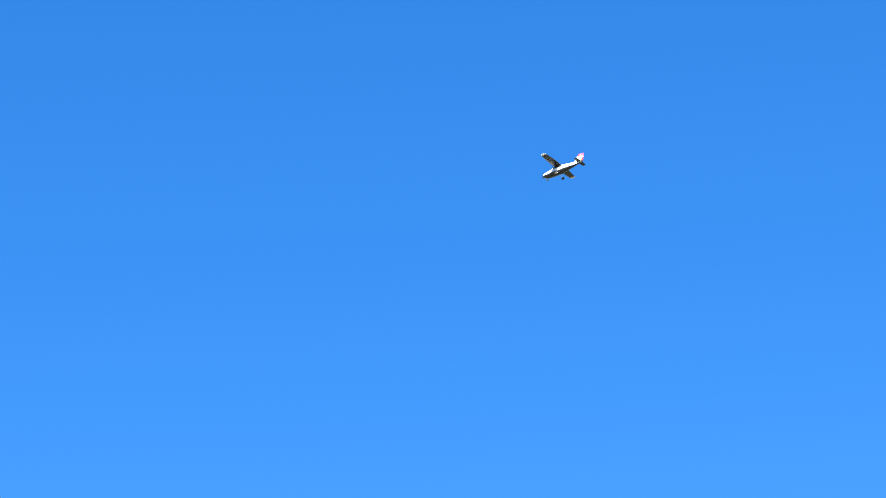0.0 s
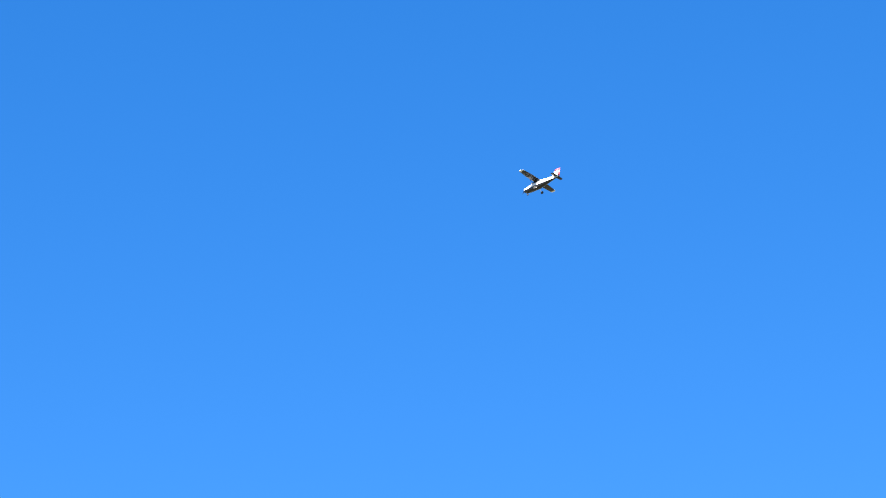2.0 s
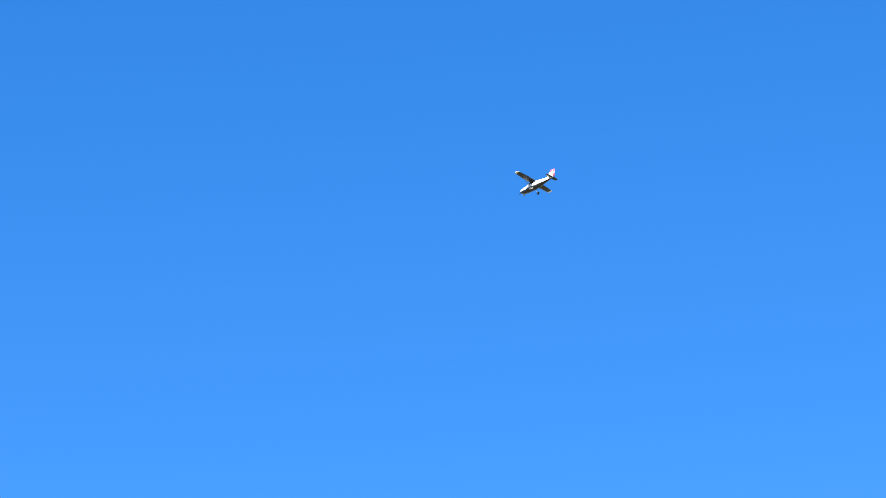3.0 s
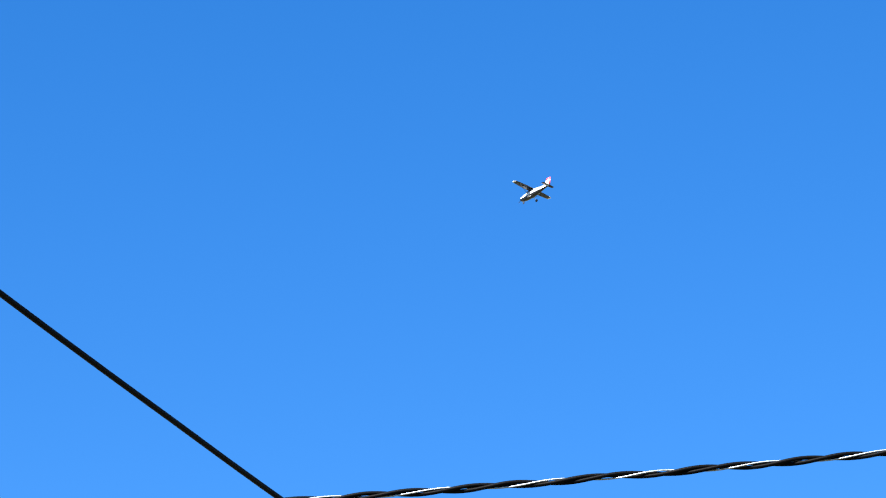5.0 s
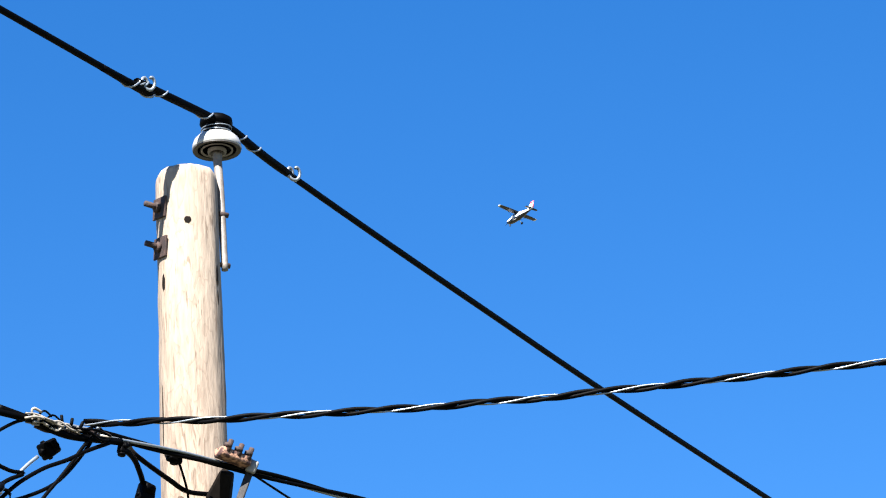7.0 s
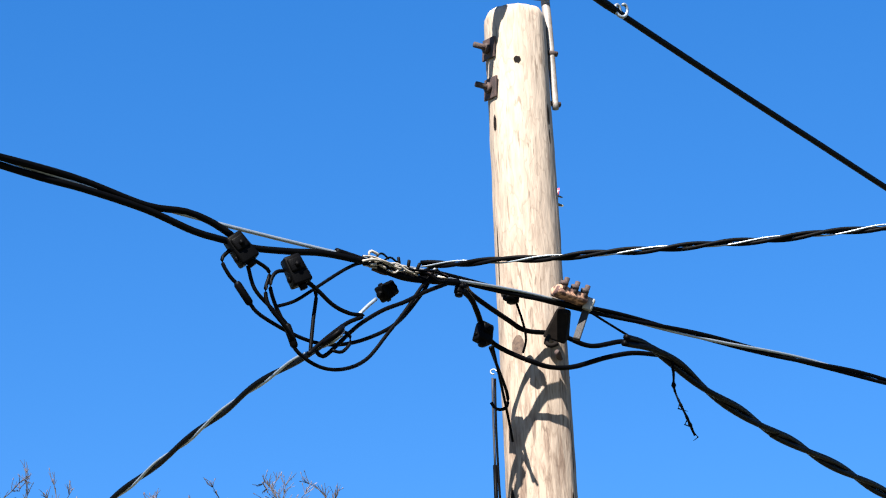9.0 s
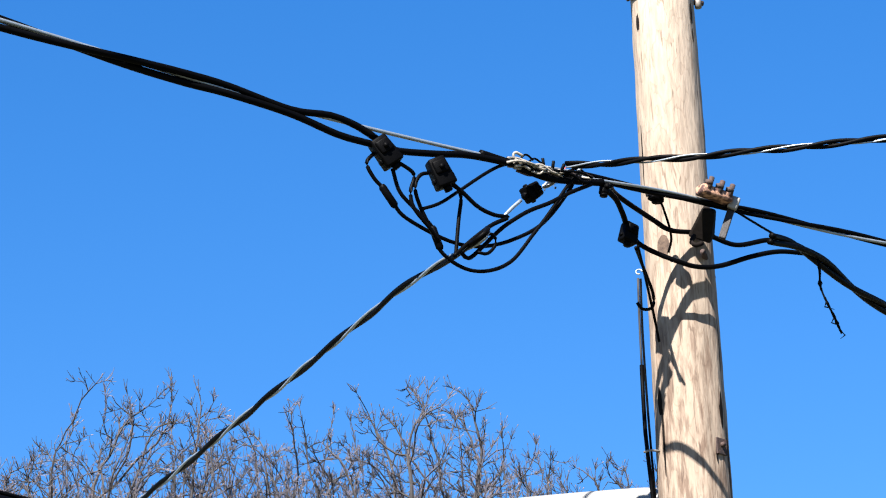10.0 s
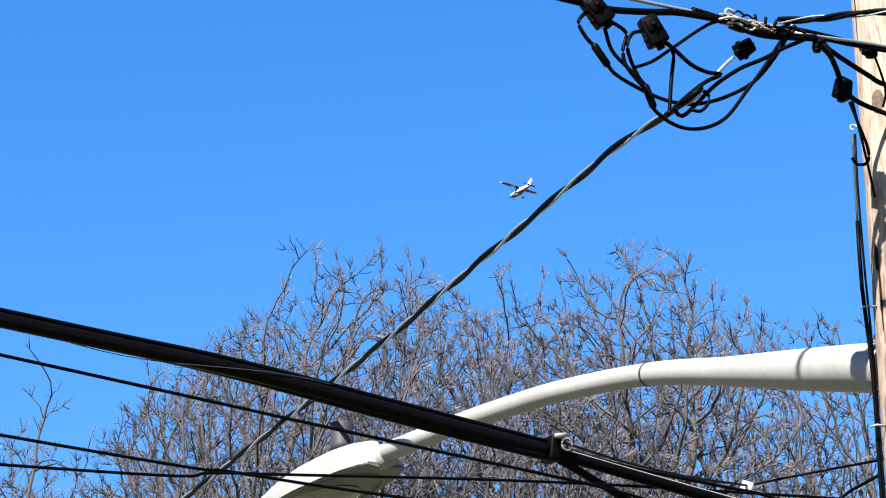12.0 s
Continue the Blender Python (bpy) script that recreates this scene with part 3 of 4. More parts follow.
def dead_end_grip():
    """The knot of bare and taped wire where the cables meet."""
    o = np.array((-0.40, 11.42, 6.035))
    t = thing("dead_end_grip", "tangled knot of bleached tape, bare wire and black wire", "cable grip", tuple(o))
    rnd = random.Random(4)
    part("loop", tube(glide([(-0.050, -0.065, -0.028), (-0.090, -0.095, -0.006), (-0.100, -0.10, 0.010), (-0.092, -0.10, 0.020), (-0.070, -0.085, 0.012)], 0.006), 0.0046, 6), M_CREAM, t, "bleached cream wire loop")
    part("loop", tube(glide([(-0.098, -0.085, -0.008), (-0.051, -0.045, -0.028), (0.0, 0.0, -0.015), (0.04, 0.03, 0.0)], 0.006), 0.0042, 6), M_CREAM, t, "bleached cream wire loop")
    for k in range(40):
        c, half = rnd.uniform(-0.10, 0.10), rnd.uniform(0.025, 0.08)
        a, b = max(c - half, -0.12), min(c + half, 0.14)
        low = k % 3 == 0
        z0, z1, dy = rnd.uniform(-0.034, -0.012 if low else 0.004), rnd.uniform(-0.030, -0.010 if low else 0.008), rnd.uniform(-0.028, 0.02)
        q1 = (a + (b - a) * 0.33, 0.82 * (a + (b - a) * 0.33) + dy + rnd.uniform(-0.010, 0.010), z0 + rnd.uniform(-0.010, 0.012))
        q2 = (a + (b - a) * 0.70, 0.82 * (a + (b - a) * 0.70) + dy + rnd.uniform(-0.010, 0.010), z1 + rnd.uniform(-0.010, 0.012))
        mat = (M_BLACK, M_CREAM, M_BLACK2, M_BLACK, M_CREAM, M_BLACK2, M_RUST, M_CREAM)[k % 8]
        part("wire_end", tube(glide([(a, 0.82 * a + dy, z0), q1, q2, (b, 0.82 * b + dy, z1)], 0.008), rnd.uniform(0.0022, 0.0048), 6), mat, t)
    for x, z in ((0.02, 0.012), (0.085, 0.024), (-0.01, 0.014), (0.05, 0.010), (0.10, 0.014)):
        part("clip", block((0.010, 0.014, 0.024), Matrix.Translation((x, 0.82 * x - 0.01, z)) @ Matrix.Rotation(x * 9, 4, "Y"), 0.003), M_ALU if x > 0.07 else M_BLACK2, t)
    part("tape_wrap", tube(glide([(-0.20, -0.165, 0.0), (-0.11, -0.09, -0.012), (0.0, 0.0, -0.034), (0.1, 0.082, -0.022), (0.17, 0.14, -0.01)], 0.01), 0.0125, 8), M_BLACK, t)
    return t


dead_end_grip()


def span_bracket():
    t = thing("cable_bracket", "rusty cable bracket with a saddle clamp on the pole", "bracket", (0.127, 11.866, 6.075))
    flat(part("leg", block((0.024, 0.014, 0.15), Matrix.Translation((0.038, 0.05, -0.075)) @ Matrix.Rotation(radians(19), 4, "Y") @ Matrix.Rotation(radians(-14), 4, "X"), 0.003), M_IRON, t, "dark steel leg"))
    flat(part("bracket_body", block((0.080, 0.07, 0.105), Matrix.Translation((-0.036, 0.075, -0.070)) @ Matrix.Rotation(radians(24), 4, "Y") @ Matrix.Rotation(radians(40), 4, "X"), 0.008, 0.55), M_DARK, t, "black shaded bracket body"))
    part("hook", tube(glide([(-0.075, 0.05, -0.12), (-0.085, 0.03, -0.15), (-0.07, 0.02, -0.165), (-0.05, 0.03, -0.155)], 0.01), 0.008, 8), M_DARK, t)
    part("saddle", block((0.125, 0.05, 0.034), Matrix.Rotation(radians(38), 4, "Z") @ Matrix.Rotation(radians(8), 4, "Y"), 0.009), M_RUSTLIGHT, t, "orange rusty saddle")
    for x in (-0.04, 0.004, 0.045):
        m = Matrix.Rotation(radians(38), 4, "Z") @ Matrix.Rotation(radians(8), 4, "Y")
        part("bolt", merge(tube(np.array([m @ Vector((x, -0.02, 0.0)), m @ Vector((x + 0.008, -0.028, 0.042))]), 0.009, 8), tube(np.array([m @ Vector((x, -0.02, 0.016)), m @ Vector((x + 0.002, -0.022, 0.028))]), 0.015, 6)), M_RUST, t, "rusty bolt")
    part("end_plate", block((0.034, 0.02, 0.045), Matrix.Translation((0.062, 0.045, -0.018)) @ Matrix.Rotation(radians(25), 4, "Y"), 0.006), M_PAINT, t, "pale metal end")
    part("through_bolt", rod((-0.05, 0.10, -0.16), (-0.02, 0.36, -0.16), 0.01), M_RUST, t)
    return t


span_bracket()


def riser():
    t = thing("riser_cable", "black cable with grey guard running down the pole", "cable", (-0.137, 12.06, 5.888))
    part("guard", tube(glide([(-0.004, -0.01, -0.02), (-0.008, 0, -0.13), (-0.011, 0, -0.33)], 0.05), 0.0038, 8), M_CELL, t, "grey cable guard")
    part("cable", tube(glide([(-0.011, 0, -0.32), (-0.013, 0, -0.55), (-0.003, 0.01, -0.75), (0.000, 0.02, -0.95), (-0.004, 0.03, -1.3), (-0.015, 0.03, -3.0), (-0.03, 0.03, -5.8)], 0.1), 0.0068, 8), M_BLACK, t)
    part("cable", tube(glide([(0.004, 0.0, -0.02), (-0.001, 0, -0.2), (0.0, 0.01, -0.5), (0.006, 0.02, -0.8), (0.006, 0.03, -1.3), (-0.01, 0.04, -3.0)], 0.1), 0.004, 8), M_BLACK2, t)
    part("eye_hook", tube(np.array([(0.010 * math.cos(a), 0.004 * math.sin(a), 0.005 + 0.010 * math.sin(a)) for a in np.linspace(0, 5.0, 24)]), 0.0026, 6), M_ALU, t, "bright wire eye")
    for z in (-0.62, -1.02):
        part("strap", tube(np.array([(-0.022, -0.01, z), (0.0, -0.016, z + 0.004), (0.03, -0.01, z)]), 0.004, 6), M_GALV, t, "metal strap")
    return t


riser()

# ---- street lamp on the pole ----
ARM_DIR = Vector((-0.66, 0.75, 0)).normalized()


def street_lamp():
    o = np.array((-0.09, 12.2, 5.10))
    t = thing("street_lamp", "grey-white cobra-head street lamp on a tapered upswept arm", "street lamp", tuple(o))
    ax = glide([(-0.075, 12.185, 5.092), (-0.165, 12.287, 5.133), (-0.374, 12.525, 5.212), (-0.613, 12.797, 5.303), (-0.931, 13.157, 5.420), (-1.271, 13.544, 5.497), (-1.511, 13.817, 5.528), (-1.764, 14.105, 5.548), (-2.14, 14.53, 5.562)], 0.05) - o
    s = np.concatenate([[0], np.linalg.norm(np.diff(ax, axis=0), axis=1).cumsum()])
    r = np.interp(s, [0, 0.15, 0.5, 0.9, 1.4, 2.0, 3.0], [0.083, 0.082, 0.070, 0.051, 0.041, 0.040, 0.039])
    part("arm", tube(ax, r, 24), M_PAINT, t)
    k = int(np.argmin(abs(ax[:, 0] + o[0] + 0.935)))
    # thin dark ring painted in place of a drop wire's shadow on the arm
    part("wire_shadow_band", tube(np.array([ax[k], ax[k] + 0.2 * (ax[k + 1] - ax[k])]), r[k] + 0.0015, 24), M_CELL, t, "thin dark band painted as a wire shadow")
    flat(part("mounting_plate", block((0.05, 0.03, 0.30), Matrix.Translation((0.0, -0.02, 0.0)) @ Matrix.Rotation(radians(-42), 4, "Z"), 0.006), M_PAINT, t))
    for z in (-0.085, 0.09):
        part("bolt", tube(np.array([(-0.03, -0.075, z), (0.02, -0.03, z)]), 0.01, 8), M_GALV, t, "steel bolt")
    # housing: a loft along the arm's way
    d = np.array(ARM_DIR)
    side = np.array((ARM_DIR.y, -ARM_DIR.x, 0))
    n0 = np.array((-2.10, 14.485, 5.545)) - o
    stations = [(-0.03, 0.085, 0.060, -0.034), (0.0, 0.105, 0.070, -0.036), (0.10, 0.135, 0.082, -0.040), (0.22, 0.155, 0.085, -0.047), (0.40, 0.170, 0.072, -0.056), (0.58, 0.165, 0.045, -0.063), (0.74, 0.145, 0.012, -0.067), (0.86, 0.10, -0.025, -0.068), (0.90, 0.06, -0.045, -0.066)]
    half = [(1.0, 0.0), (0.985, 0.30), (0.93, 0.58), (0.80, 0.80), (0.55, 0.95), (0.25, 1.0)]
    prof = half + [(-y, z) for y, z in half[::-1]]
    v, f, m = [], [], len(prof)
    for x, w, top, bot in stations:
        v += [n0 + d * x + side * (w * y) + np.array((0, 0, bot + (top - bot) * z)) for y, z in prof]
    for i in range(len(stations) - 1):
        f += [(i * m + k, i * m + k + 1, (i + 1) * m + k + 1, (i + 1) * m + k) for k in range(m - 1)]
    f += [tuple(range(m)), tuple((len(stations) - 1) * m + k for k in range(m))]
    head = part("housing", (np.array(v), f), M_PAINT, t, "grey-white lamp housing")
    # the hinged door closes the housing from below
    dv, df = [], []
    for x, w, top, bot in stations:
        dv += [n0 + d * x + side * (w * y) + np.array((0, 0, bot + dz)) for y, dz in ((0.97, 0.006), (0.97, -0.004), (0.5, -0.010), (-0.5, -0.010), (-0.97, -0.004), (-0.97, 0.006))]
    for i in range(len(stations) - 1):
        df += [(i * 6 + k, i * 6 + (k + 1) % 6, (i + 1) * 6 + (k + 1) % 6, (i + 1) * 6 + k) for k in range(6)]
    df += [tuple(range(6)), tuple((len(stations) - 1) * 6 + k for k in range(6))]
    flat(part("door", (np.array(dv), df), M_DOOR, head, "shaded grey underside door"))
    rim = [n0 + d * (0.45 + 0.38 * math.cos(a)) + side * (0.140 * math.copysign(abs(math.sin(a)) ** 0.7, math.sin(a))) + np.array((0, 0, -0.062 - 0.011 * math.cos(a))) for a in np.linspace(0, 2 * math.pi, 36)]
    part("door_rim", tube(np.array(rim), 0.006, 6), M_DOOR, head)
    lens = []
    for rr, z in ((1.0, -0.062), (0.85, -0.082), (0.5, -0.096), (0.05, -0.100)):
        lens += [n0 + d * (0.50 + 0.28 * rr * math.cos(a)) + side * (0.135 * rr * math.sin(a)) + np.array((0, 0, z)) for a in np.linspace(0, 2 * math.pi, 32, endpoint=False)]
    lf = [(i * 32 + k, i * 32 + (k + 1) % 32, (i + 1) * 32 + (k + 1) % 32, (i + 1) * 32 + k) for i in range(3) for k in range(32)] + [tuple(range(96, 128))]
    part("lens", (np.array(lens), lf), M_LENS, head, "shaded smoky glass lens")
    pc = np.array((-2.285, 14.695, 5.652)) - o
    cell = lathe([(0.050, -0.01), (0.050, 0.018), (0.047, 0.024), (0.047, 0.100), (0.043, 0.108), (0.012, 0.111)], 24)
    part("photocell", (cell[0] + pc, cell[1]), M_CELL, head, "dark grey photocell cap")
    part("collar", tube(np.array([n0 - d * 0.05, n0 + d * 0.02]), 0.047, 20), M_PAINT, head)
    return t


street_lamp()


# ---- telephone and cable lines below ----
def telecom_bundle():
    o = np.array((-1.068, 10.812, 4.533))
    t = thing("telephone_cable", "thick black telephone cable lashed to a strand", "telephone cable", tuple(o), "telephone lines")
    pts = [(-7.5, 5.47, 5.25), (-4.6, 7.88, 4.93), (-2.414, 9.693, 4.708), (-1.888, 10.131, 4.658), (-1.470, 10.478, 4.595), (-1.068, 10.812, 4.533)]
    a = glide(pts, 0.05) - o
    part("sheath", tube(a, 0.0215, 14), M_SHEATH, t)
    part("sheath", tube(strand(a, 0.020, 5.0, 0.6), 0.0135, 12), M_SHEATH, t)
    part("strand", tube(a + np.array((0, -0.005, 0.027)), 0.0065, 6), M_BLACK2, t)
    part("lashing", tube(strand(a, 0.026, 1.3, 2.0), 0.0014, 5), M_CELL, t, "thin lashing wire")
    b = glide([pts[-1], (-0.616, 11.188, 4.450), (0.1, 11.78, 4.33), (3.0, 14.2, 4.2), (9, 19.2, 4.5)], 0.05) - o
    part("sheath", tube(b, 0.017, 12), M_BLACK, t)
    c = glide([(-1.060, 10.818, 4.520), (-0.948, 10.972, 4.471), (-0.880, 11.028, 4.434), (-0.6, 11.3, 4.28), (-0.2, 11.7, 4.0)], 0.04) - o
    part("branch_cable", tube(c, 0.0125, 10), M_BLACK2, t)
    e = glide([(-1.09, 10.80, 4.560), (-0.883, 11.026, 4.533), (-0.664, 11.208, 4.512), (-0.519, 11.328, 4.500), (0.05, 11.80, 4.46), (3, 14.25, 4.5)], 0.05) - o
    part("strand", tube(e, 0.0055, 6), M_BLACK2, t)
    e2 = glide([(-1.07, 10.80, 4.548), (-0.80, 11.05, 4.503), (-0.5, 11.30, 4.452), (0.05, 11.76, 4.38)], 0.05) - o
    part("strand", tube(e2, 0.0042, 6), M_GALV, t)
    m = Matrix.Rotation(radians(39.7), 4, "Z") @ Matrix.Rotation(radians(7), 4, "Y")
    part("clamp", block((0.034, 0.06, 0.075), m @ Matrix.Translation((0, 0, 0.006)), 0.006), M_BLACK2, t)
    part("clamp_bolt", tube(np.array([m @ Vector((-0.012, -0.04, 0.035)), m @ Vector((0.03, -0.03, 0.05))]), 0.008, 8), M_GALV, t, "bright clamp bolt")
    part("clamp_wire", tube(np.array([m @ Vector((0.018 * math.cos(a) + 0.03, -0.036, 0.02 + 0.018 * math.sin(a))) for a in np.linspace(0, 5.5, 22)]), 0.0035, 6), M_GALV, t)
    return t


telecom_bundle()
wire("telephone_line", "thin black telephone wire", [(-6.0, 6.75, 5.02), (-2.415, 9.693, 4.611), (-1.670, 10.312, 4.526), (-1.019, 10.853, 4.455), (0.1, 11.78, 4.33), (4, 15.0, 4.2)], 0.0052, M_BLACK2, "telephone lines", 0.06)
wire("telephone_line", "thin black telephone wire", [(-6.0, 6.71, 4.66), (-2.415, 9.693, 4.390), (-1.867, 10.149, 4.362), (-1.478, 10.472, 4.345), (0.1, 11.78, 4.30), (4, 15.0, 4.3)], 0.0048, M_BLACK2, "telephone lines", 0.06)
wire("telephone_line", "thin black telephone wire", [(-6.0, 6.72, 4.16), (-2.415, 9.692, 4.309), (-1.867, 10.148, 4.360), (-1.034, 10.840, 4.445), (0.02, 11.85, 4.55)], 0.0045, M_BLACK2, "telephone lines", 0.06)
wire("telephone_line", "thin pale wire running to the pole", [(-0.60, 12.3, 4.755), (-0.552, 12.300, 4.771), (-0.374, 12.300, 4.795), (-0.10, 12.2, 4.80)], 0.0045, M_BLACK2, "telephone lines")
wire("telephone_line", "thin black wire slung to the pole", [(-0.30, 12.2, 4.66), (-0.24, 12.2, 4.70), (-0.13, 12.15, 4.74)], 0.006, M_BLACK, "telephone lines")


def wire_fitting():
    t = thing("wire_fitting", "small white plastic fitting where thin wires meet", "fitting", (-0.575, 12.29, 4.762))
    part("body", block((0.040, 0.030, 0.034), Matrix.Rotation(radians(20), 4, "Y"), 0.006), M_PORC, t)
    part("clip", block((0.060, 0.014, 0.012), Matrix.Translation((-0.035, 0, -0.012)) @ Matrix.Rotation(radians(-12), 4, "Y"), 0.003), M_GALV, t, "grey metal clip")
    part("tail", tube(glide([(-0.06, 0, -0.012), (-0.10, 0, -0.03), (-0.11, 0, -0.10)], 0.02), 0.005, 6), M_BLACK2, t)
    return t


wire_fitting()
wire("telephone_line", "thin black wire from fitting to cable clamp", [(-0.575, 12.28, 4.765), (-0.74, 11.78, 4.680), (-0.90, 11.29, 4.615), (-1.05, 10.83, 4.570)], 0.0042, M_BLACK2, "telephone lines", 0.06)


# ---- bare trees ----
def bare_tree(x, y, height, width, seed, deep=5.0, count=1500, kill=0.19, twigs_each=2.8, tip=0.0062, full=2.0, label="tall leafless tree with dense grey-brown twigs"):
    """Branches grow towards scattered points of a domed crown, then carry short spur twigs and buds."""
    rng = np.random.default_rng(seed)
    t = thing("bare_tree", label, "tree", (x, y, 0), "leafless trees")
    base = height - deep
    goals = []
    while len(goals) < count:
        p = rng.uniform((-1, -1, -0.25), (1, 1, 1))
        flatr = math.hypot(p[0], p[1])
        a = math.atan2(p[1], p[0])
        lobe = 1 + 0.12 * noise.noise(Vector((math.cos(a) * 1.6 + seed, math.sin(a) * 1.6, p[2] * 2.0))) + 0.13 * noise.noise(Vector((p[0] * 5, p[1] * 5 + seed, p[2] * 5)))
        if (flatr ** full + abs(p[2] if p[2] > 0 else p[2] * 2.5) ** full) ** (1 / full) < 0.97 * lobe:
            goals.append((p[0] * width, p[1] * width, base + p[2] * deep))
    goals = np.array(goals)
    step, reach = 0.14, max(1.3, 0.42 * width)
    fork = base - 0.45 * deep
    nodes = [np.array((0.12 * math.sin(k * 0.21 + seed), 0.10 * math.cos(k * 0.17 + seed), -0.3 + k * 0.3)) for k in range(int((fork + 0.3) / 0.3) + 1)]
    parent = [k - 1 for k in range(len(nodes))]
    # leading limbs fan out of the trunk's head
    lead = len(nodes) - 1
    for k in range(max(3, int(width * 1.6))):
        a = 2.4 * k + rng.uniform(-0.4, 0.4)
        lean = width / deep * (0.15 + 0.75 * rng.random())
        d = np.array((math.cos(a) * lean, math.sin(a) * lean, 1.0))
        at = lead - int(rng.integers(0, 5)) if k else lead
        n = max(2, int(0.55 * deep / 0.3 * rng.uniform(0.7, 1.15)))
        for i in range(n):
            d = d / np.linalg.norm(d) + rng.normal(0, 0.10, 3)
            nodes.append(nodes[at] + 0.3 * d / np.linalg.norm(d))
            parent.append(at)
            at = len(nodes) - 1
    near = np.full(len(goals), 1e9)
    who = np.zeros(len(goals), int)

    def meet(lo):
        """Each goal keeps its nearest node."""
        for i in range(lo, len(nodes), 64):
            chunk = np.array(nodes[i:i + 64])
            d = np.linalg.norm(goals[:, None] - chunk[None], axis=2)
            j = d.argmin(1)
            m = d[np.arange(len(goals)), j]
            closer = m < near
            near[closer] = m[closer]
            who[closer] = j[closer] + i

    meet(0)
    forks = {}
    for _ in range(140):
        keep = near > kill
        goals, near, who = goals[keep], near[keep], who[keep]
        live = near < reach
        if not live.any():
            break
        lo = len(nodes)
        for k in np.unique(who[live]):
            forks[k] = forks.get(k, 0) + 1
            if forks[k] > 3:
                near[live & (who == k)] = 0.0
                continue
            mine = goals[live & (who == k)]
            d = mine - nodes[k]
            d = (d / np.linalg.norm(d, axis=1)[:, None]).sum(0)
            d = d / max(np.linalg.norm(d), 1e-6) + rng.normal(0, 0.20, 3) + np.array((0, 0, 0.38))
            old = nodes[k] - nodes[parent[k]]
            d = d / np.linalg.norm(d) + 0.55 * old / max(np.linalg.norm(old), 1e-6)
            nodes.append(nodes[k] + step * d / np.linalg.norm(d))
            parent.append(int(k))
        meet(lo)
    n = len(nodes)
    kids = [[] for _ in range(n)]
    for k in range(1, n):
        kids[parent[k]].append(k)
    flow = np.zeros(n)
    for k in range(n - 1, -1, -1):
        flow[k] = sum(flow[c] for c in kids[k]) or 1.0
    radius = np.minimum(tip * flow ** (1 / 1.9), 0.25)
    stores = {"trunk": ([], []), "branchwork": ([], []), "crown": ([], []), "budding": ([], [])}

    def add(store, pts, radii, sides):
        v, f = stores[store]
        m = len(v)
        pts = np.asarray(pts)
        way = np.gradient(pts, axis=0)
        way /= np.maximum(np.linalg.norm(way, axis=1), 1e-9)[:, None]
        s = np.cross(way, (0.31, 0.93, 0.2))
        s /= np.maximum(np.linalg.norm(s, axis=1), 1e-9)[:, None]
        u = np.cross(s, way)
        for i in range(len(pts)):
            for k in range(sides):
                a = 2 * math.pi * k / sides
                v.append(tuple(pts[i] + radii[i] * (math.cos(a) * s[i] + math.sin(a) * u[i])))
        for i in range(len(pts) - 1):
            for k in range(sides):
                f.append((m + i * sides + k, m + i * sides + (k + 1) % sides, m + (i + 1) * sides + (k + 1) % sides, m + (i + 1) * sides + k))

    heads = [0]
    while heads:
        k = heads.pop()
        chain = [parent[k], k] if k else [k]
        while kids[chain[-1]]:
            c = sorted(kids[chain[-1]], key=lambda q: -flow[q])
            heads += c[1:]
            chain.append(c[0])
        if len(chain) < 2:
            continue
        r = radius[chain].copy()
        if k:
            r[0] = r[1]
        r[-1] *= 0.6
        pts = np.array([nodes[c] for c in chain])
        if not k:
            add("trunk", pts, r, 10)
        else:
            add("branchwork", pts, r, 6 if r[0] > 0.022 else 4)
    for k in range(n):
        if radius[k] > 0.021 or not k:
            continue
        old = nodes[k] - nodes[parent[k]]
        old = old / max(np.linalg.norm(old), 1e-6)
        for _ in range(rng.poisson(twigs_each) + (3 if not kids[k] else 0)):
            d = old + rng.normal(0, 0.48, 3) + np.array((0, 0, 0.35))
            d /= np.linalg.norm(d)
            length = rng.uniform(0.06, 0.20)
            turn = rng.normal(0, 0.30, 3) + np.array((0, 0, 0.30))
            q = nodes[k] + d * length * 0.5
            d = d + turn
            d /= np.linalg.norm(d)
            p = q + d * length * 0.5
            add("crown", [nodes[k], q, p], [tip * 0.8, tip * 0.72, tip * 0.45], 3)
            if rng.random() < 0.30:
                add("budding", [p, p + d * 0.016, p + d * 0.034], [0.004, 0.0075, 0.003], 3)
            if rng.random() < 0.45:
                e = d + rng.normal(0, 0.7, 3)
                e /= np.linalg.norm(e)
                add("crown", [q, q + e * length * 0.45], [tip * 0.62, tip * 0.4], 3)
    for name, mat in (("trunk", M_BARK), ("branchwork", M_BARK), ("crown", M_TWIG), ("budding", M_BUD)):
        me = bpy.data.meshes.new(name)
        me.from_pydata(stores[name][0], [], stores[name][1])
        me.materials.append(mat)
        ob = new(name, me)
        ob.parent = t
        if name != "trunk":
            tagged(ob, kind="stuff")
    return t


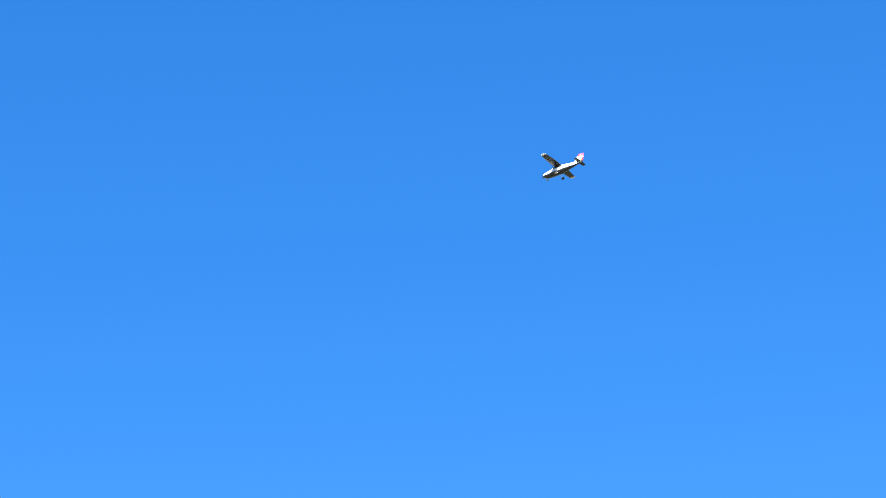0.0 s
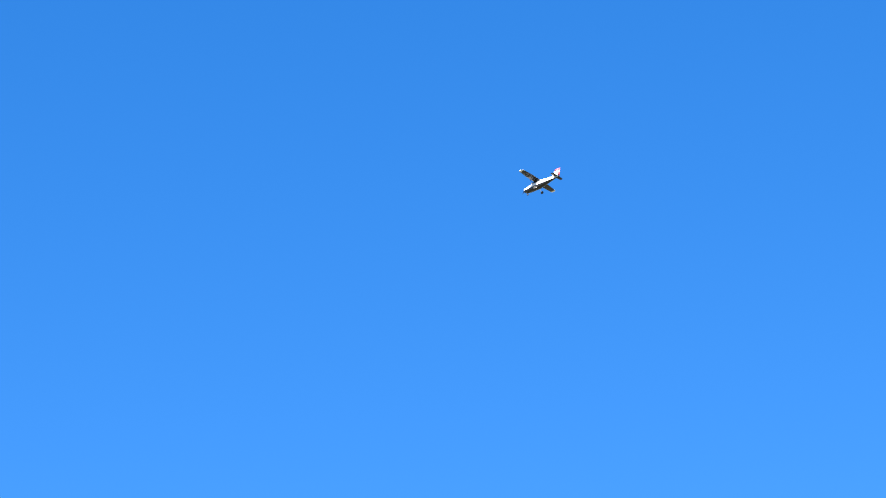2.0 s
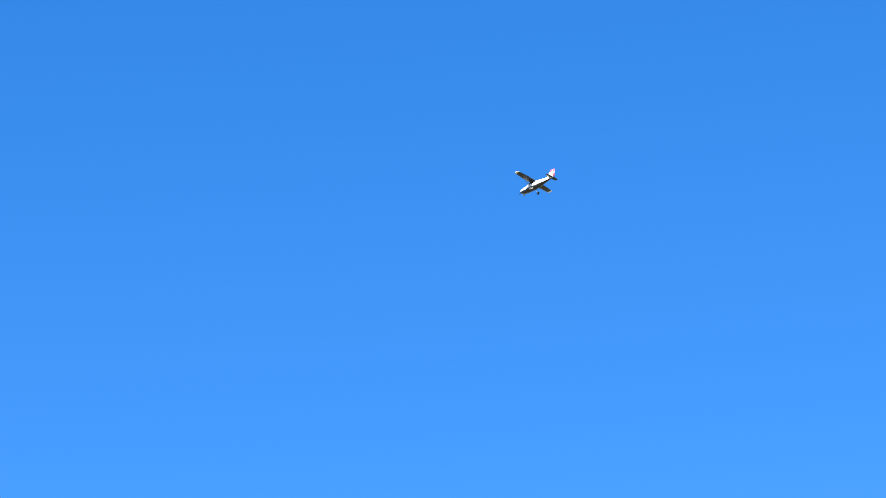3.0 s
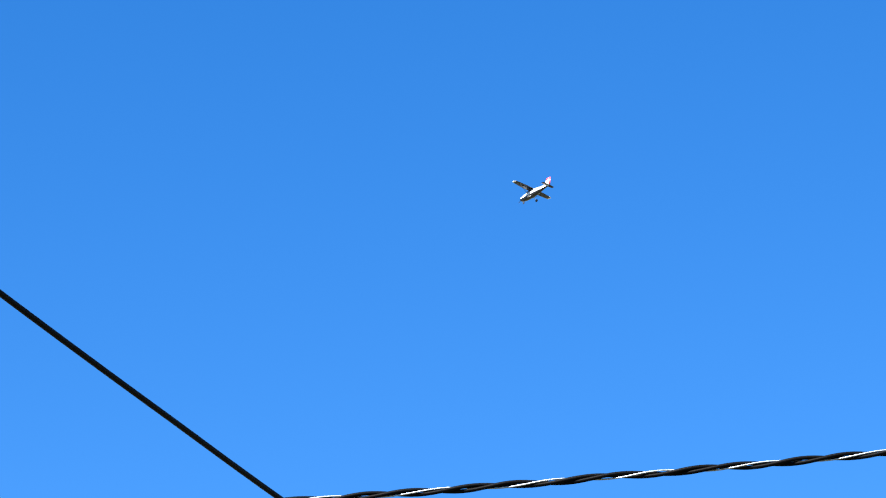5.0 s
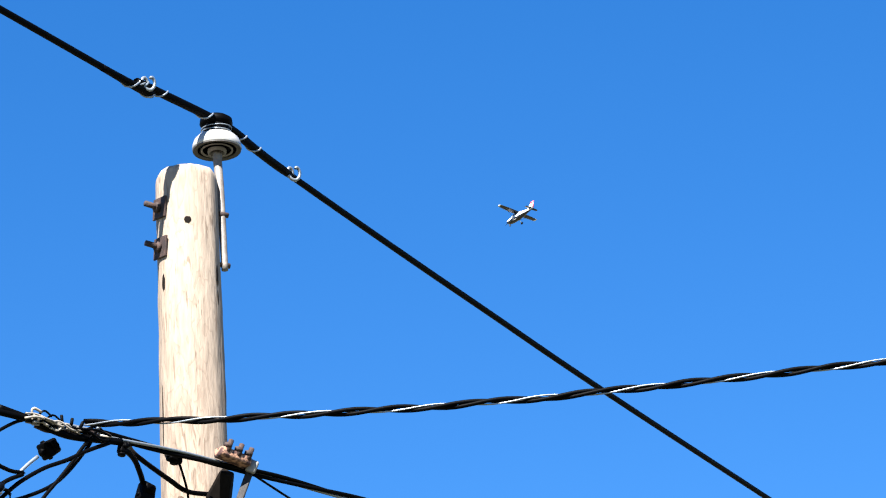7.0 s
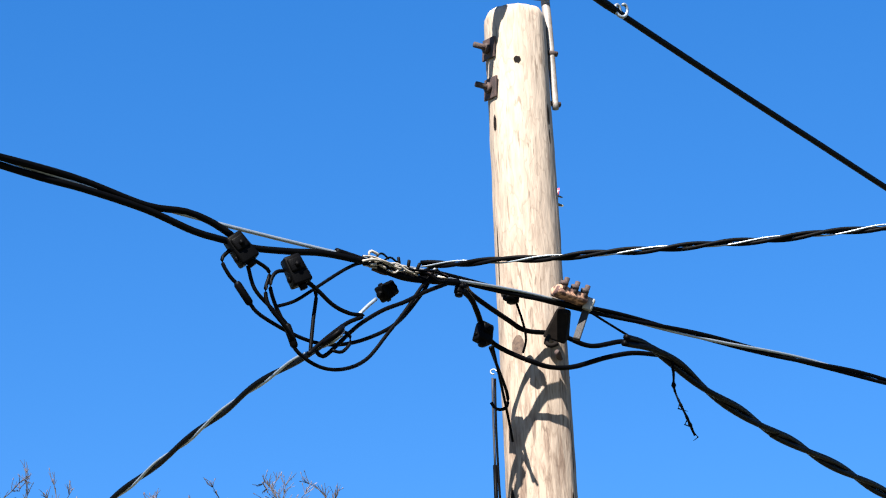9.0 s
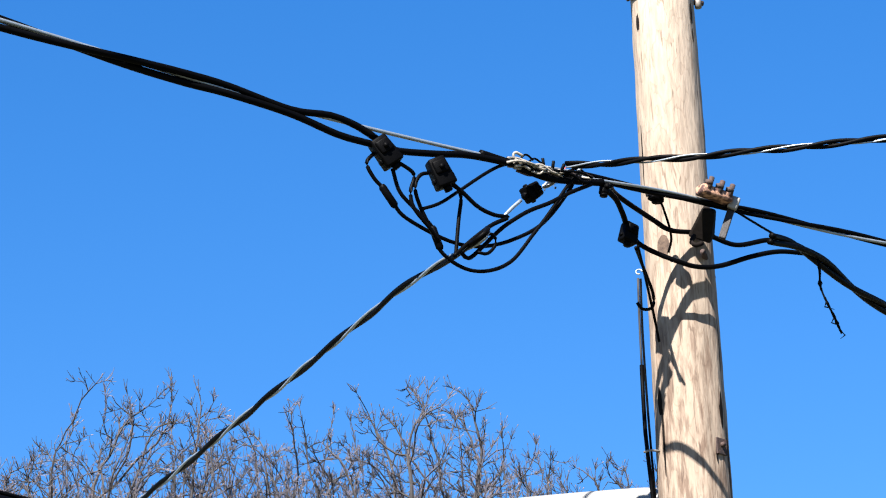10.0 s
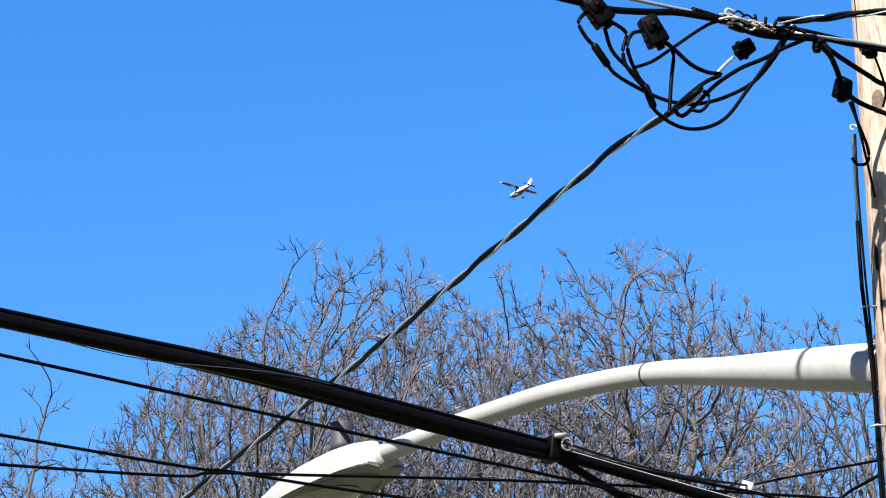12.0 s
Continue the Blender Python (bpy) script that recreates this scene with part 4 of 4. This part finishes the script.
bare_tree(-6.60, 44.0, 16.14, 5.0, 3, 5.2, 8600, full=1.38)
bare_tree(-3.25, 44.5, 16.20, 2.1, 11, 3.6, 2700)
bare_tree(-5.36, 47.5, 16.80, 3.0, 5, 4.4, 3900)
bare_tree(-0.89, 47.0, 15.90, 1.4, 31, 3.2, 1000)
bare_tree(-2.30, 48.5, 16.10, 2.3, 77, 4.0, 2400)
bare_tree(-8.86, 48.0, 16.7, 3.2, 23, 4.4, 3000, full=1.7)
bare_tree(-11.68, 46.0, 15.0, 1.9, 41, 3.4, 1000)
bare_tree(-9.15, 36.0, 13.15, 1.5, 47, 2.6, 60, 0.35, 0.3, 0.0068, label="leafless tree with sparse forked twigs")


# ---- the aircraft ----
def loft(sections):
    """Rings of equal count joined into a closed skin."""
    m = len(sections[0])
    v = [p for s in sections for p in s]
    f = [(i * m + k, i * m + (k + 1) % m, (i + 1) * m + (k + 1) % m, (i + 1) * m + k) for i in range(len(sections) - 1) for k in range(m)]
    return np.array(v), f + [tuple(range(m))[::-1], tuple((len(sections) - 1) * m + k for k in range(m))]


def foil(chord, thick, n=14):
    """An aerofoil outline: (along, up) from the leading edge at 0 back to -chord."""
    pts = []
    for k in range(n):
        a = 2 * math.pi * k / n
        x = 0.5 - 0.5 * math.cos(a)
        h = thick * (math.sin(a) * (1.25 if math.sin(a) > 0 else 0.7)) * (1 - 0.55 * x)
        pts.append((-chord * x, h * chord * 0.5))
    return pts


def airplane():
    """Nose towards +y, right wing towards +x."""
    t = thing("airplane", "small high-wing propeller airplane, white with dark belly and red tail", "airplane")
    st = [(3.75, 0.30, -0.22, 0.22), (3.45, 0.50, -0.46, 0.42), (2.6, 0.58, -0.62, 0.55), (1.9, 0.61, -0.68, 0.70), (1.3, 0.63, -0.70, 1.04), (0.2, 0.63, -0.68, 1.08), (-0.8, 0.56, -0.56, 0.92), (-2.2, 0.40, -0.28, 0.74), (-3.6, 0.24, 0.02, 0.60), (-4.6, 0.07, 0.24, 0.46)]

    def ring(y, w, lo, hi, grow=0.0, z0=None):
        c, h = (lo + hi) / 2, (hi - lo) / 2
        res = []
        for k in range(20):
            a = 2 * math.pi * k / 20
            co, si = math.cos(a), math.sin(a)
            z = c + (h + grow) * math.copysign(abs(si) ** 0.75, si)
            res.append((((w + grow) * math.copysign(abs(co) ** 0.75, co)), y, z if z0 is None else min(z, z0(y))))
        return res

    belt = lambda y: -0.08 + 0.05 * max(0.0, -y)
    part("fuselage", loft([ring(*s) for s in st]), M_WHITE, t)
    part("belly", loft([ring(*s, 0.012, belt) for s in st]), M_NAVY, t, "dark belly")
    part("spinner", (np.array([(x, z, y) for x, y, z in lathe([(0.16, 3.7), (0.15, 3.85), (0.09, 4.02), (0.02, 4.1)], 16)[0]]), lathe([(0.16, 3.7), (0.15, 3.85), (0.09, 4.02), (0.02, 4.1)], 16)[1]), M_NAVY, t)
    for a in (0.6, 0.6 + math.pi):
        b = block((0.13, 0.03, 0.95), Matrix.Translation((0, 3.86, 0)) @ Matrix.Rotation(a, 4, "Y") @ Matrix.Translation((0, 0, 0.5)), 0.01, 0.6)
        part("propeller_blade", b, M_NAVY, t)
    for sgn in (1, -1):
        secs = [[(sgn * x, 1.25 + off + px_, 1.06 + dih + pz) for px_, pz in foil(ch, 0.14)] for x, ch, off, dih in ((0.0, 1.5, -0.05, 0.0), (2.6, 1.45, -0.05, 0.05), (4.7, 1.1, -0.16, 0.10), (4.85, 1.0, -0.2, 0.105))]
        part("wing", loft(secs), M_GREYW, t, "dark grey shaded high wing")
        tip = [[(sgn * x, 1.25 + off + px_, 1.06 + dih + pz) for px_, pz in foil(ch, 0.15)] for x, ch, off, dih in ((4.5, 1.18, -0.13, 0.10), (4.95, 1.0, -0.2, 0.108), (5.1, 0.65, -0.32, 0.11))]
        part("wing_tip", loft(tip), M_WHITE, t, "white wing tip")
        part("strut", tube(np.array([(sgn * 0.55, 0.75, -0.35), (sgn * 2.7, 0.75, 1.02)]), 0.035, 8), M_GREYW, t)
        secs = [[(sgn * x, -3.65 + off + px_, 0.36 + pz) for px_, pz in foil(ch, 0.10)] for x, ch, off in ((0.0, 0.95, -0.08), (1.45, 0.65, -0.26), (1.55, 0.5, -0.32))]
        part("tailplane", loft(secs), M_NAVY, t, "dark tailplane")
        part("gear_leg", tube(np.array([(sgn * 0.4, 0.35, -0.5), (sgn * 1.1, 0.3, -0.98)]), 0.05, 8), M_WHITE, t)
        w = lathe([(0.06, -0.12), (0.25, -0.12), (0.30, -0.06), (0.30, 0.06), (0.25, 0.12), (0.06, 0.12)], 18)
        part("wheel", (np.array([(sgn * 1.15 + z, 0.3 + x, -1.02 + y) for x, y, z in w[0]]), w[1]), M_TYRE, t, "black tyre")
        part("side_window", block((0.02, 1.9, 0.34), Matrix.Translation((sgn * 0.625, 0.35, 0.62)), 0.008), M_WINDOW, t, "dark cabin window")
    w = lathe([(0.05, -0.08), (0.17, -0.08), (0.21, -0.04), (0.21, 0.04), (0.17, 0.08), (0.05, 0.08)], 18)
    part("wheel", (np.array([(z, 2.95 + x, -0.98 + y) for x, y, z in w[0]]), w[1]), M_TYRE, t, "black nose tyre")
    part("nose_leg", tube(np.array([(0, 2.85, -0.4), (0, 2.95, -0.95)]), 0.045, 8), M_NAVY, t)
    part("windscreen", block((0.98, 0.05, 0.52), Matrix.Translation((0, 1.64, 0.80)) @ Matrix.Rotation(radians(38), 4, "X"), 0.02), M_WINDOW, t, "dark windscreen")

    def fin(pts, half):
        return loft([[(x, y, z) for y, z in pts] for x in (-half, half)])

    part("fin", fin([(-2.3, 0.55), (-3.2, 0.85), (-3.95, 1.95), (-4.65, 2.0), (-4.55, 0.40), (-3.6, 0.40)], 0.055), M_WHITE, t, "white tail fin")
    part("rudder", fin([(-4.67, 2.0), (-5.05, 1.95), (-4.95, 0.30), (-4.58, 0.36)], 0.045), M_RED, t, "red rudder")
    part("fin_stripe", fin([(-3.66, 1.55), (-3.95, 1.97), (-4.66, 2.02), (-4.63, 1.62)], 0.065), M_RED, t, "red fin top")
    part("fin_stripe", fin([(-2.9, 0.62), (-3.35, 0.82), (-3.55, 1.05), (-3.9, 0.8), (-3.9, 0.5)], 0.062), M_RED, t, "red fin root stripe")
    return t


plane = airplane()
FLIGHT = [
    (0.0, 261.5, 551.6, 324.2),
    (0.5, 251.5, 564.2, 327.4),
    (1.0, 240.7, 577.0, 330.2),
    (1.5, 229.2, 589.9, 332.6),
    (2.0, 217.0, 602.9, 334.5),
    (2.5, 204.2, 616.0, 335.9),
    (3.0, 190.7, 629.1, 336.9),
    (3.5, 176.7, 642.1, 337.4),
    (4.0, 162.3, 655.0, 337.5),
    (4.5, 148.0, 667.6, 337.1),
    (5.0, 131.5, 680.7, 335.8),
    (5.5, 115.6, 693.1, 334.5),
    (6.0, 100.3, 705.0, 333.1),
    (6.5, 85.1, 716.8, 330.8),
    (7.0, 69.0, 728.5, 328.1),
    (7.5, 52.8, 739.7, 325.3),
    (8.0, 36.8, 750.7, 322.1),
    (8.5, 20.9, 761.4, 318.6),
    (9.0, 5.1, 771.8, 314.8),
    (9.5, -10.7, 781.8, 311.1),
    (10.0, -25.9, 791.7, 306.6),
    (10.5, -40.6, 801.1, 302.5),
    (11.0, -55.1, 810.6, 297.5),
    (11.5, -70.2, 819.3, 293.3),
    (12.0, -85.2, 828.0, 288.4),
]


def motions():
    """Level flight away from the camera, banked a little."""
    walk(plane, [(t, pose(x + 0.1, y, z - 0.42, 0, 5.0 + 0.25 * t, 33 + 0.042 * t * t)) for t, x, y, z in FLIGHT])


motions()
